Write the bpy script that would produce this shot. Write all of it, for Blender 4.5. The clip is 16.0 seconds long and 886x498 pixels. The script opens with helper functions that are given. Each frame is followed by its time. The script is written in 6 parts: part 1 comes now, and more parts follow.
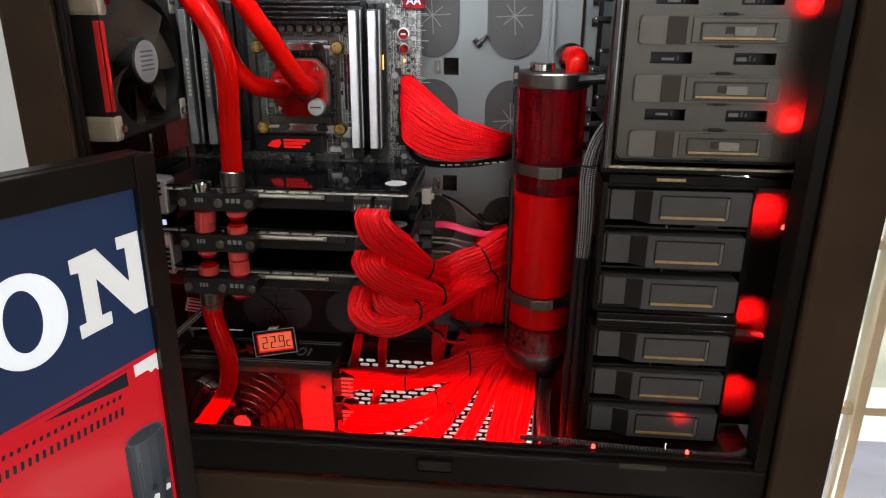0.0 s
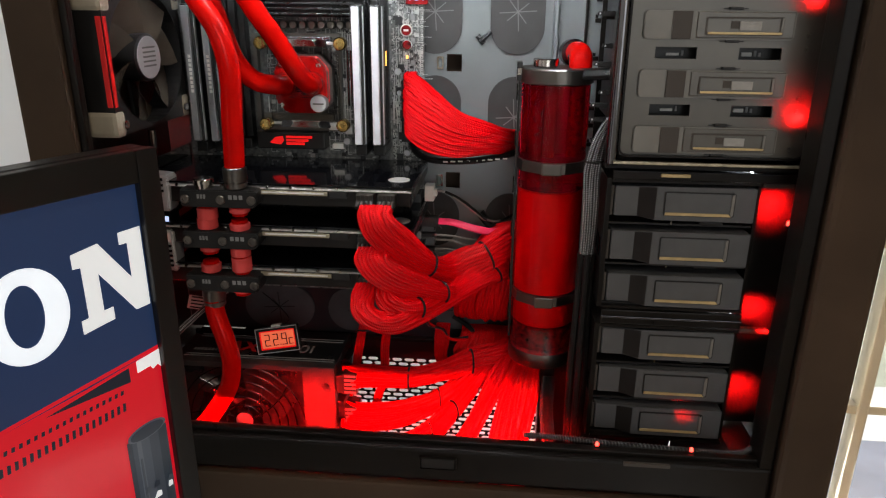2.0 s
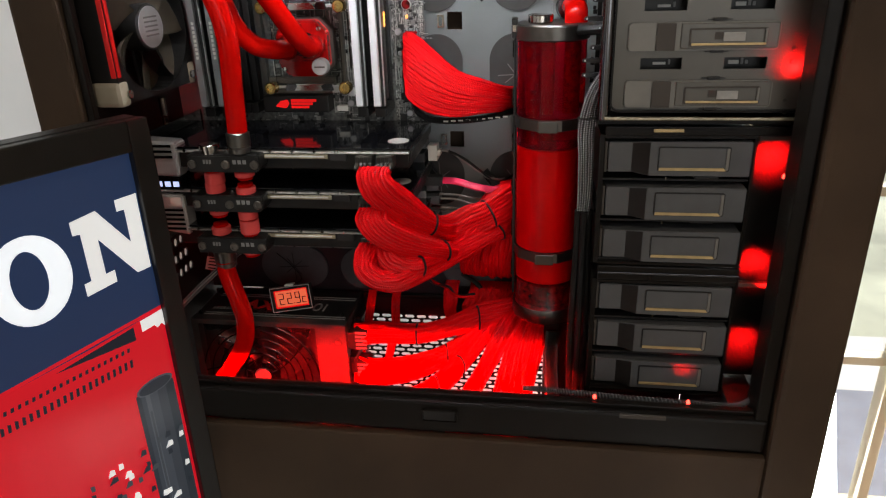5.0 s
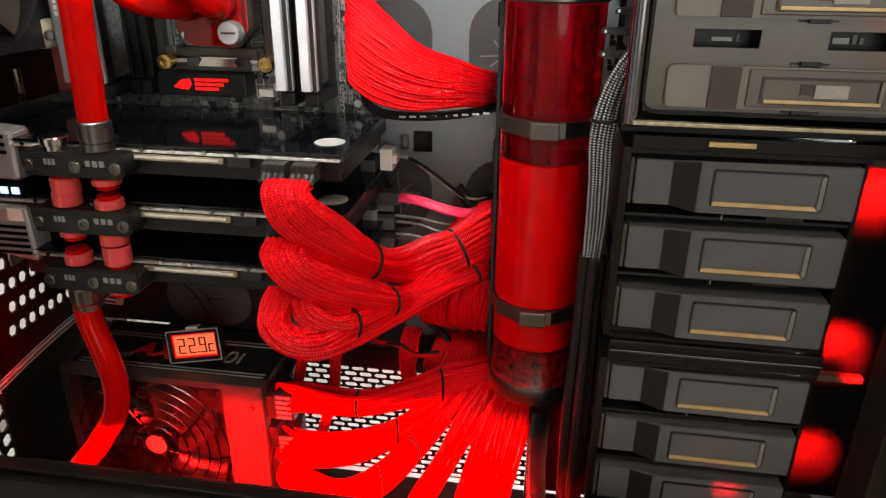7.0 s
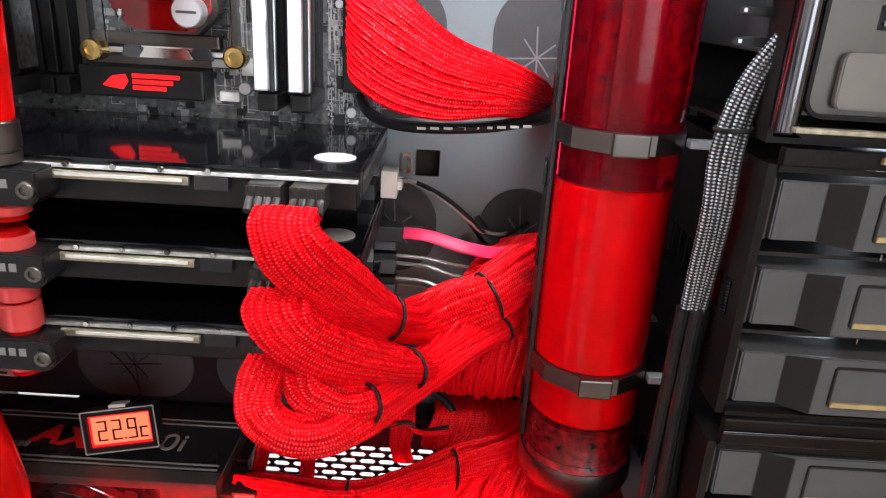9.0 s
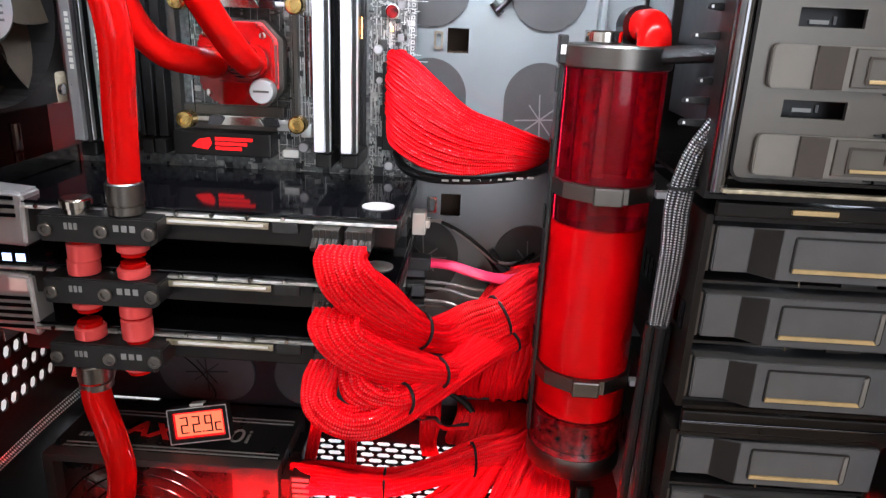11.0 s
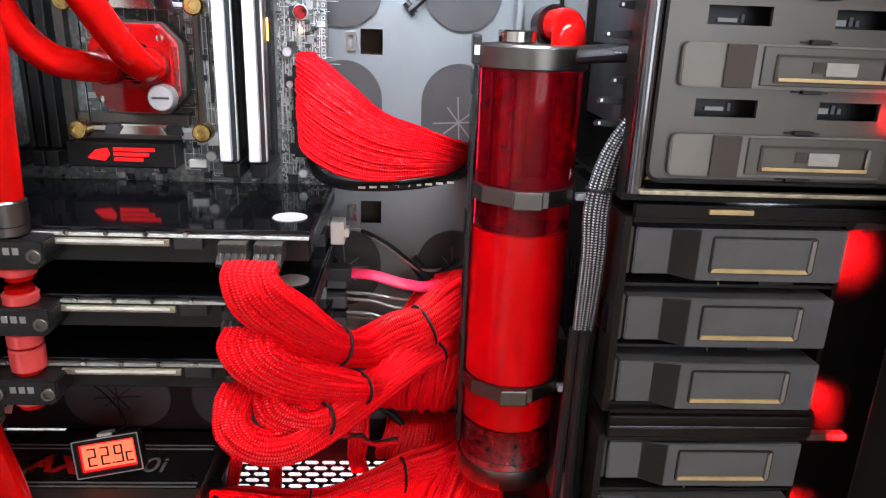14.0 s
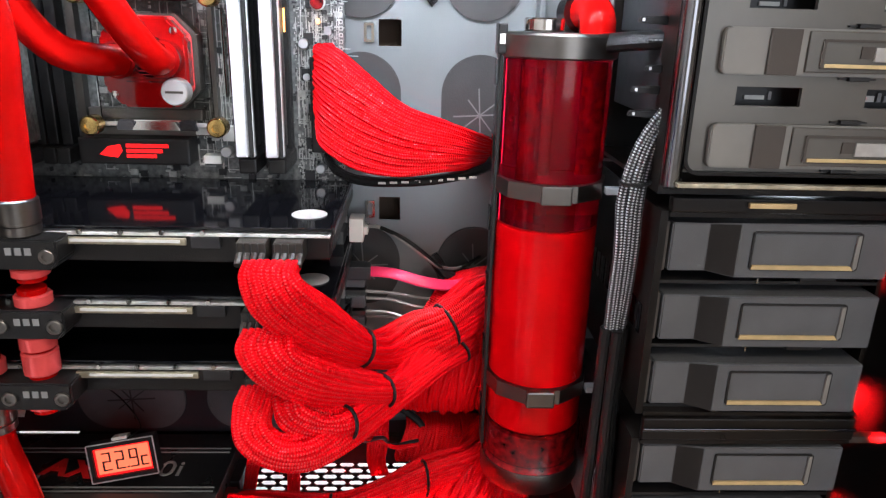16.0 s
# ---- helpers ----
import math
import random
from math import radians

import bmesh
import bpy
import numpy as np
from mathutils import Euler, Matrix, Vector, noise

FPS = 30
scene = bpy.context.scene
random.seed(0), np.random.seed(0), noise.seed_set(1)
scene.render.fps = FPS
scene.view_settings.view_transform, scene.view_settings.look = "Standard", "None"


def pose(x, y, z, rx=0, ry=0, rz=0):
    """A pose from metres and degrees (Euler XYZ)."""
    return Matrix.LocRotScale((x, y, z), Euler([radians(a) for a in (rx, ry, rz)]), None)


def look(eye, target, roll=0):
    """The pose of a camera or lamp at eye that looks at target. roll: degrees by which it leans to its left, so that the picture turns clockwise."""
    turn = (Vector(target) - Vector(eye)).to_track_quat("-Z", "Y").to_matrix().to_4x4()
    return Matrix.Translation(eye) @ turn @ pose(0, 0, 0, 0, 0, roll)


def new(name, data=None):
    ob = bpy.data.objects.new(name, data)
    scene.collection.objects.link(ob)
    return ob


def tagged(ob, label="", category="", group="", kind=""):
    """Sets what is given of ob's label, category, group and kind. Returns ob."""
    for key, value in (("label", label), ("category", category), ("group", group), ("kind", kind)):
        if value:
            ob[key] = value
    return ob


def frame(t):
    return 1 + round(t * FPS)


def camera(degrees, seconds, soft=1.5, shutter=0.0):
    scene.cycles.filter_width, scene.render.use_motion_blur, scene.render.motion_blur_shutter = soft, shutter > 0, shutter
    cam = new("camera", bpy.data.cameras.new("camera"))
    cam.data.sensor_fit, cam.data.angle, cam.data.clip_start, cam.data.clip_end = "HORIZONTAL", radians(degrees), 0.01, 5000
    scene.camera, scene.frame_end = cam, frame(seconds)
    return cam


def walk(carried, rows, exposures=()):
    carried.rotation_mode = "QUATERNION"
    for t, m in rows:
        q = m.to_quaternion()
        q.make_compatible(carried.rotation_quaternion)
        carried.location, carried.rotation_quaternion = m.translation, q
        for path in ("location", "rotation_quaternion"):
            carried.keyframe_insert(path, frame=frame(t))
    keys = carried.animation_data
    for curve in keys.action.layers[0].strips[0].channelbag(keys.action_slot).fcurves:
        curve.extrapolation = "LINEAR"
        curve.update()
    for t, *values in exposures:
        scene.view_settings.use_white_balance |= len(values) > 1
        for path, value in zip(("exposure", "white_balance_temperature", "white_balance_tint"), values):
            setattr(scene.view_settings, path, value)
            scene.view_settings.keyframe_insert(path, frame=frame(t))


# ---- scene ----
cam = camera(65.08, 16.0, soft=1.2, shutter=0.3)
PATH = [
    (0, (0.0151, 0.0847, 0.5689), (-0.0669, 1.0248, 0.2380), 0.54),
    (0.5, (0.0162, 0.0834, 0.5690), (-0.0686, 1.0218, 0.2341), 0.29),
    (1, (0.0130, 0.0850, 0.5640), (-0.0802, 1.0193, 0.2200), 0.09),
    (1.5, (0.0117, 0.0873, 0.5587), (-0.0710, 1.0253, 0.2222), 0.57),
    (2, (0.0138, 0.0860, 0.5651), (-0.0708, 1.0259, 0.2342), 0.49),
    (2.5, (0.0112, 0.0793, 0.5614), (-0.0634, 1.0210, 0.2335), 1.61),
    (3, (0.0143, 0.0819, 0.5616), (-0.0640, 1.0208, 0.2263), 1.02),
    (3.5, (0.0157, 0.0843, 0.5599), (-0.0596, 1.0245, 0.2278), 1.10),
    (4, (0.0171, 0.0796, 0.5596), (-0.0512, 1.0216, 0.2311), 0.66),
    (4.2, (0.0172, 0.0759, 0.5703), (-0.0585, 1.0117, 0.2262), -0.06),
    (6.3, (0.1329, 0.1557, 0.5716), (-0.0819, 1.0453, 0.1686), -1.28),
    (6.5, (0.1033, 0.1949, 0.5655), (-0.0929, 1.0962, 0.1792), -0.89),
    (7, (0.0598, 0.2877, 0.5262), (-0.0814, 1.1957, 0.1318), 0.47),
    (7.5, (0.0639, 0.3194, 0.5454), (-0.2014, 1.1943, 0.1402), -0.77),
    (8, (-0.0193, 0.3711, 0.5265), (-0.1152, 1.2811, 0.1232), -0.48),
    (8.2, (-0.0274, 0.3894, 0.5017), (-0.0843, 1.3137, 0.1243), 0.33),
    (10.3, (-0.0327, 0.3745, 0.4802), (-0.0143, 1.3188, 0.1518), 4.34),
    (10.5, (-0.0279, 0.3513, 0.4931), (-0.0297, 1.2859, 0.1374), 3.71),
    (11, (-0.0274, 0.2995, 0.5232), (-0.0643, 1.2480, 0.2087), 2.51),
    (11.5, (-0.0430, 0.3089, 0.5244), (0.0095, 1.2629, 0.2291), 3.76),
    (12, (-0.0218, 0.3168, 0.5294), (0.0312, 1.2656, 0.2180), 2.33),
    (12.5, (-0.0109, 0.3212, 0.5267), (0.0330, 1.2680, 0.2080), 2.38),
    (13, (-0.0142, 0.3153, 0.5234), (0.0255, 1.2660, 0.2159), 2.00),
    (13.5, (-0.0150, 0.3114, 0.5240), (0.0283, 1.2631, 0.2199), 1.74),
    (14, (-0.0154, 0.3176, 0.5228), (0.0364, 1.2672, 0.2136), 2.16),
    (14.5, (-0.0204, 0.3257, 0.5077), (0.0117, 1.2664, 0.1700), 1.89),
    (15, (-0.0183, 0.3284, 0.5050), (0.0229, 1.2708, 0.1730), 2.15),
    (15.5, (-0.0273, 0.3257, 0.5109), (0.0043, 1.2713, 0.1871), 1.48),
    (16, (-0.0254, 0.3325, 0.5185), (0.0169, 1.2807, 0.2036), 1.61),
]
EXPOSURES = [(0, -0.45, 6500, 10), (4.2, -0.45, 6500, 10), (6.3, -0.45, 6800, 10), (6.6, -0.2, 6800, 10), (7.0, 0.1, 6800, 10), (7.5, 0.36, 6500, 11), (8.0, 0.66, 6250, 12), (10.5, 0.84, 5950, 13), (11.0, 0.72, 5950, 13), (16.0, 0.68, 5950, 13)]
walk(cam, [(t, look(eye, target, roll)) for t, eye, target, roll in PATH], EXPOSURES)

# ---- light ----
world = bpy.data.worlds.new("sky")
scene.world = world
world.use_nodes = True
wn = world.node_tree
sky = wn.nodes.new("ShaderNodeTexSky")
sky.sky_type, sky.sun_disc = "NISHITA", False
sky.sun_elevation, sky.sun_rotation = radians(35), radians(40)
wn.links.new(sky.outputs[0], wn.nodes["Background"].inputs[0])
wn.nodes["Background"].inputs[1].default_value = 0.15


def lamp(name, kind, energy, colour, m, size=0.1, size_y=None, cone=60, blend=0.3):
    data = bpy.data.lights.new(name, kind)
    data.energy, data.color = energy, colour
    if kind == "AREA":
        data.shape, data.size, data.size_y = "RECTANGLE", size, size_y or size
    elif kind == "SPOT":
        data.spot_size, data.spot_blend, data.shadow_soft_size = radians(cone), blend, size
    elif kind == "SUN":
        data.angle = size
    else:
        data.shadow_soft_size = size
    ob = new(name, data)
    ob.matrix_world = m
    return ob


RED_LIGHT = (1.0, 0.003, 0.003)
lamp("sun", "SUN", 5.0, (1.0, 0.95, 0.87), look((2, 2.2, 3), (0.4, -0.4, 0.2)), 0.01)
lamp("ceiling_lamp_light", "AREA", 8, (1.0, 0.84, 0.66), look((0.35, -0.55, 1.70), (0.0, 0.75, 0.35)), 0.24)
# Unseen soft fill added in front of the case; the south wall has no window.
lamp("front_fill_light", "AREA", 14, (0.93, 0.97, 1.0), look((0.8, -2.3, 0.75), (-0.05, 0.75, 0.42)), 1.6, 1.2)
lamp("doorway_light", "AREA", 75, (0.86, 0.93, 1.0), look((1.07, 1.44, 0.25), (0.8, 0.0, 0.2)), 1.2, 1.9)
# red light strip and diode beams inside the case
sill_strip = lamp("strip_light_sill", "AREA", 3.5, RED_LIGHT, look((-0.10, 0.644, 0.184), (-0.10, 0.744, 0.122)), 0.36, 0.008)
sill_strip.data.spread = radians(72)
# White fill added under the case top, with no strip built there.
top_fill = lamp("top_fill_light", "AREA", 1.9, (0.92, 0.97, 1.0), look((-0.08, 0.66, 0.648), (-0.08, 0.82, 0.50)), 0.50, 0.01)
BEAMS = [
    ((0.2500, 0.6520, 0.480), (0.2430, 0.6665, 0.487), 0.42, 100), ((0.2500, 0.6520, 0.573), (0.2430, 0.6665, 0.577), 0.42, 100),
    ((0.2560, 0.6560, 0.398), (0.2515, 0.7010, 0.396), 3.4, 54), ((0.2560, 0.6560, 0.298), (0.2500, 0.7010, 0.294), 3.4, 54), ((0.2560, 0.6560, 0.216), (0.2495, 0.7010, 0.212), 3.4, 54),
    ((0.1870, 0.6420, 0.1985), (0.1900, 0.6670, 0.206), 0.25, 45), ((-0.3440, 0.6640, 0.2240), (-0.3600, 0.690, 0.245), 1.2, 130)]
for eye, aim, power, cone in BEAMS:
    lamp("led_beam", "SPOT", power, RED_LIGHT, look(eye, aim), 0.005, None, cone, 1.0)

# ---- materials ----


def braid(nt, tc, pitch=0.0016, strands=3):
    """A woven height pattern from the map that sweep() lays along a cord."""
    sep = nt.nodes.new("ShaderNodeSeparateXYZ")
    nt.links.new(tc.outputs["UV"], sep.inputs[0])

    def calc(op, a, b=None):
        n = nt.nodes.new("ShaderNodeMath")
        n.operation = op
        for k, v in enumerate((a, b)):
            if isinstance(v, (int, float)):
                n.inputs[k].default_value = v
            elif v is not None:
                nt.links.new(v, n.inputs[k])
        return n.outputs[0]

    u = calc("MULTIPLY", sep.outputs[0], math.pi / pitch)
    v = calc("MULTIPLY", sep.outputs[1], 2 * math.pi * strands)
    return calc("MULTIPLY", calc("SINE", calc("ADD", u, v)), calc("SINE", calc("SUBTRACT", u, v)))


def mat(name, colour, rough=0.5, metal=0.0, vary=0.12, scale=40.0, bump=0.0, fine=400.0, coat=0.0, emit=0.0, trans=0.0, ior=1.45, spec=0.5, rand=0.0, stretch=(1, 1, 1)):
    m = bpy.data.materials.new(name)
    m.use_nodes = True
    nt = m.node_tree
    b = nt.nodes["Principled BSDF"]
    inp = b.inputs
    inp["Roughness"].default_value, inp["Metallic"].default_value = rough, metal
    inp["Coat Weight"].default_value, inp["Transmission Weight"].default_value = coat, trans
    inp["IOR"].default_value, inp["Specular IOR Level"].default_value = ior, spec
    inp["Base Color"].default_value = (*colour, 1)
    tc = nt.nodes.new("ShaderNodeTexCoord")
    mp = nt.nodes.new("ShaderNodeMapping")
    mp.inputs["Scale"].default_value = stretch
    nt.links.new(tc.outputs["Object"], mp.inputs[0])
    if vary or rand:
        big = nt.nodes.new("ShaderNodeTexNoise")
        big.inputs["Scale"].default_value, big.inputs["Detail"].default_value = scale, 6
        nt.links.new(mp.outputs[0], big.inputs["Vector"])
        ramp = nt.nodes.new("ShaderNodeMapRange")
        ramp.inputs["From Min"].default_value, ramp.inputs["From Max"].default_value = 0.3, 0.7
        ramp.inputs["To Min"].default_value, ramp.inputs["To Max"].default_value = 1 - vary, 1 + vary
        nt.links.new(big.outputs["Fac"], ramp.inputs["Value"])
        value = ramp.outputs[0]
        if rand:
            info = nt.nodes.new("ShaderNodeObjectInfo")
            mr = nt.nodes.new("ShaderNodeMapRange")
            mr.inputs["To Min"].default_value, mr.inputs["To Max"].default_value = 1 - rand, 1 + rand
            nt.links.new(info.outputs["Random"], mr.inputs["Value"])
            mul = nt.nodes.new("ShaderNodeMath")
            mul.operation = "MULTIPLY"
            nt.links.new(value, mul.inputs[0])
            nt.links.new(mr.outputs[0], mul.inputs[1])
            value = mul.outputs[0]
        hsv = nt.nodes.new("ShaderNodeHueSaturation")
        hsv.inputs["Color"].default_value = (*colour, 1)
        nt.links.new(value, hsv.inputs["Value"])
        nt.links.new(hsv.outputs[0], inp["Base Color"])
        rr = nt.nodes.new("ShaderNodeMapRange")
        rr.inputs["To Min"].default_value, rr.inputs["To Max"].default_value = max(0.02, rough * 0.8), min(1.0, rough * 1.2)
        nt.links.new(big.outputs["Fac"], rr.inputs["Value"])
        nt.links.new(rr.outputs[0], inp["Roughness"])
    if bump:
        small = nt.nodes.new("ShaderNodeTexNoise")
        small.inputs["Scale"].default_value, small.inputs["Detail"].default_value = fine, 3
        nt.links.new(mp.outputs[0], small.inputs["Vector"])
        bp = nt.nodes.new("ShaderNodeBump")
        bp.inputs["Strength"].default_value, bp.inputs["Distance"].default_value = bump, 0.001
        nt.links.new(small.outputs["Fac"], bp.inputs["Height"])
        nt.links.new(bp.outputs[0], inp["Normal"])
    if name in ("red_braided_sleeve", "black_white_paracord"):
        pattern = braid(nt, tc)
        nt.links.new(pattern, bp.inputs["Height"])
        bp.inputs["Distance"].default_value = 0.0005
        red = name == "red_braided_sleeve"
        for socket, lo, hi in (("Roughness", 0.7, 0.17), ("Specular IOR Level", 0.0, 1.0)) if red else (("Roughness", 0.6, 0.35),):
            mr = nt.nodes.new("ShaderNodeMapRange")
            mr.inputs["From Min"].default_value, mr.inputs["From Max"].default_value = 0.42, 0.90
            mr.inputs["To Min"].default_value, mr.inputs["To Max"].default_value = lo, hi
            nt.links.new(pattern, mr.inputs["Value"])
            nt.links.new(mr.outputs[0], inp[socket])
        if not red:
            cords = nt.nodes.new("ShaderNodeValToRGB")
            cords.color_ramp.elements[0].position, cords.color_ramp.elements[0].color = 0.0, (0.015, 0.015, 0.016, 1)
            cords.color_ramp.elements[1].position, cords.color_ramp.elements[1].color = 0.55, (0.55, 0.56, 0.58, 1)
            nt.links.new(pattern, cords.inputs[0])
            nt.links.new(cords.outputs[0], inp["Base Color"])
    if emit:
        inp["Emission Color"].default_value, inp["Emission Strength"].default_value = (*colour, 1), emit
    return m


STEEL_BLACK = mat("black_powder_coat", (0.0075, 0.006, 0.005), 0.3, 0.0, 0.15, 30, 0.2, 1800, 0, 0, 0, 1.45, 0.25)
CASE_BLACK = mat("black_painted_panel", (0.060, 0.039, 0.0255), 0.55, 0.0, 0.25, 9, 0.3, 1500, 0, 0, 0, 1.45, 0.22)
PLASTIC = mat("black_plastic", (0.010, 0.0095, 0.0095), 0.35, 0.0, 0.2, 60, 0.2, 1500)
GLOSS = mat("gloss_black_acrylic", (0.003, 0.003, 0.004), 0.07, 0.0, 0.1, 20)
GREY = mat("grey_tray_paint", (0.195, 0.21, 0.215), 0.38, 0.25, 0.06, 18, 0.15, 1600)
BAY = mat("satin_bay_panel", (0.125, 0.118, 0.106), 0.30, 0.45, 0.14, 24, 0.03, 1400)
BAY_LIGHT = mat("grey_slider_plastic", (0.21, 0.205, 0.19), 0.38, 0.1, 0.1, 40, 0.05, 1500)
BAY_DARK = mat("brown_grey_plastic", (0.062, 0.052, 0.044), 0.5, 0.0, 0.1, 40, 0.12, 1500)
TRAY_GREY = mat("charcoal_tray_plastic", (0.096, 0.100, 0.106), 0.34, 0.0, 0.12, 40, 0.18, 1700)
# Gold of the cage tab, also used as warm light on recess edges.
GLINT_AND_TAB = mat("glint_and_tab_gold", (0.62, 0.47, 0.24), 0.4, 0.35, 0.2, 60, 0.1, 900)
RUBBER = mat("dark_rubber", (0.045, 0.043, 0.042), 0.6, 0.0, 0.2, 30, 0.2, 900)
RUBBER_CUT = mat("rubber_slit_edges", (0.16, 0.16, 0.155), 0.6)
PCB = mat("dark_circuit_board", (0.145, 0.150, 0.146), 0.36, 0.1, 0.55, 260, 0.35, 900)
TRACE = mat("light_component", (0.60, 0.60, 0.58), 0.35, 0.5, 0.3, 200, 0.0, 400, 0, 0, 0, 1.45, 0.5, 0.45)
CHIP = mat("dark_component", (0.02, 0.02, 0.021), 0.4, 0.0, 0.2, 100, 0, 400, 0, 0, 0, 1.45, 0.5, 0.3)
CHROME = mat("nickel_plate", (0.62, 0.60, 0.57), 0.16, 1.0, 0.08, 60)
NICKEL = mat("black_nickel", (0.17, 0.158, 0.145), 0.33, 1.0, 0.1, 40)
ALU = mat("brushed_aluminium", (0.74, 0.74, 0.76), 0.34, 0.7, 0.06, 60, 0.15, 600, 0, 0, 0, 1.45, 0.5, 0, (1, 1, 0.05))
WHITE_BAR = mat("white_heat_spreader", (0.62, 0.62, 0.65), 0.35, 0.2, 0.04, 60)
SIDE_GREY = mat("grey_heat_spreader", (0.30, 0.30, 0.31), 0.3, 0.6, 0.08, 60)
BRASS = mat("brass", (0.72, 0.50, 0.18), 0.25, 1.0, 0.12, 80)
RED_TUBE = mat("glossy_red_tube", (0.50, 0.0024, 0.0014), 0.09, 0.0, 0.08, 20, 0.0, 400, 0, 0, 0, 1.45, 0.17)
RED_SLEEVE = mat("red_braided_sleeve", (0.82, 0.002, 0.006), 0.5, 0.0, 0.2, 700, 0.6, 1100, 0, 0, 0, 1.75, 0.4, 0.07)
RED_ACRYLIC = mat("red_acrylic", (0.42, 0.004, 0.004), 0.08, 0.0, 0.3, 60, 0, 400, 0.2, 0, 0.25, 1.4)
PALE_RED = mat("pale_red_collar", (0.86, 0.10, 0.10), 0.14, 0.2, 0.1, 60)
RED_PAINT = mat("red_print", (0.62, 0.01, 0.01), 0.4)
GREY_SLEEVE = mat("black_white_paracord", (0.30, 0.30, 0.305), 0.4, 0.0, 0.9, 800, 0.9, 1200)
BLACK_CABLE = mat("black_cable", (0.009, 0.009, 0.009), 0.36, 0.0, 0.2, 80, 0.4, 1200, 0, 0, 0, 1.45, 0.3)
GREY_WIRE = mat("grey_wire", (0.25, 0.24, 0.23), 0.3, 0.2, 0.2, 80)
PINK_FLAT = mat("red_flat_cable", (0.75, 0.03, 0.10), 0.35)
WHITE_PLASTIC = mat("white_plastic", (0.78, 0.77, 0.74), 0.4)
BEIGE = mat("tan_rubber_pad", (0.36, 0.32, 0.25), 0.55, 0.0, 0.12, 50, 0.1)
FAN_BLADE = mat("smoky_fan_blade", (0.13, 0.105, 0.08), 0.2, 0.0, 0.15, 30)
PAPER = mat("white_label", (0.72, 0.71, 0.68), 0.5, 0.0, 0.06, 100)
STICKER = mat("grey_white_sticker", (0.38, 0.38, 0.37), 0.45, 0.0, 0.1, 200)
INK = mat("black_print", (0.012, 0.012, 0.014), 0.5)
GREY_PRINT = mat("grey_print", (0.25, 0.25, 0.25), 0.5)
WALL = mat("white_wall_paint", (0.80, 0.80, 0.79), 0.7, 0.0, 0.04, 6, 0.1, 200)
# Tan for the unseen ceiling and walls, chosen to cut bounced light.
WALL_WARM = mat("tan_low_bounce_wall", (0.40, 0.35, 0.28), 0.7, 0.0, 0.05, 6, 0.1, 200)
WOOD_WHITE = mat("cream_window_paint", (0.72, 0.64, 0.48), 0.45, 0.0, 0.06, 8, 0.1, 200)
FLOOR = mat("oak_floor", (0.28, 0.18, 0.10), 0.45, 0.0, 0.25, 8, 0.1, 90, 0, 0, 0, 1.45, 0.5, 0, (1, 8, 1))
TABLE = mat("white_tabletop", (0.80, 0.80, 0.79), 0.4, 0.0, 0.04, 10)
DECK = mat("grey_deck_boards", (0.25, 0.28, 0.36), 0.7, 0.0, 0.2, 5, 0.3, 60)
LAWN = mat("pale_lawn", (0.60, 0.62, 0.48), 0.9, 0.0, 0.5, 1.6, 0.5, 8)
PALE_PATH = mat("pale_concrete_path", (0.85, 0.85, 0.82), 0.8, 0.0, 0.1, 4, 0.2, 40)
GARDEN = mat("garden_backdrop_green", (0.5, 0.56, 0.40), 0.9, 0.0, 0.6, 2.0)
POST = mat("polished_grey_post", (0.20, 0.20, 0.21), 0.15, 1.0, 0.06, 40)
BLACK_CHROME = mat("black_chrome", (0.10, 0.10, 0.11), 0.2, 1.0, 0.1, 40)
SUPPLY_FACE = mat("grey_black_supply_face", (0.06, 0.055, 0.055), 0.45, 0.0, 0.15, 30, 0.1, 1500)
SUPPLY = mat("satin_black_supply", (0.012, 0.012, 0.013), 0.28, 0.0, 0.2, 30, 0.1, 1500)
LOWER_BLACK = mat("black_lower_plate", (0.012, 0.012, 0.015), 0.4, 0.0, 0.2, 20)
PLUG_BROWN = mat("dull_brown_plug", (0.030, 0.026, 0.021), 0.5, 0.0, 0.2, 60, 0.2, 900)
RAIL = mat("worn_pale_rail", (0.46, 0.41, 0.30), 0.32, 0.8, 0.35, 160, 0.2, 900)
GREY_RUBBER = mat("worn_grey_rubber", (0.062, 0.066, 0.070), 0.55, 0.0, 0.2, 40, 0.2, 900)
CLEAR_PLATE = mat("smoky_clear_plate", (0.86, 0.86, 0.84), 0.03, 0.0, 0, 1, 0, 1, 0, 0, 1.0, 1.25)
GLASS = mat("window_glass", (1, 1, 1), 0.02, 0.0, 0, 1, 0, 1, 0, 0, 1.0)
ACRYL = mat("clear_acrylic", (1.0, 0.93, 0.92), 0.03, 0.0, 0, 1, 0, 1, 0, 0, 1.0, 1.28)
LIQUID = mat("red_coolant", (0.90, 0.0008, 0.003), 0.3, 0.0, 0.12, 30, 0, 1, 0.0, 0, 0.0, 1.33, 0.05, 0, (1, 1, 0.3))
STAINED = mat("red_stained_tube", (0.88, 0.005, 0.03), 0.05, 0.0, 0.2, 18, 0, 1, 0, 0, 0.86, 1.12, 0.5, 0, (1, 1, 0.05))
DARK_RED = mat("dark_red_base", (0.20, 0.003, 0.005), 0.15, 0.0, 0.9, 200, 0.3, 900)
LED_RED = mat("red_led", (1.0, 0.03, 0.02), 0.4, 0, 0, 1, 0, 1, 0, 14)
LED_WHITE = mat("white_led_logo", (0.55, 0.66, 1.0), 0.4, 0, 0, 1, 0, 1, 0, 1.3)
LCD_LIT = mat("lit_display_orange", (1.0, 0.17, 0.075), 0.4, 0, 0, 1, 0, 1, 0, 0.75)
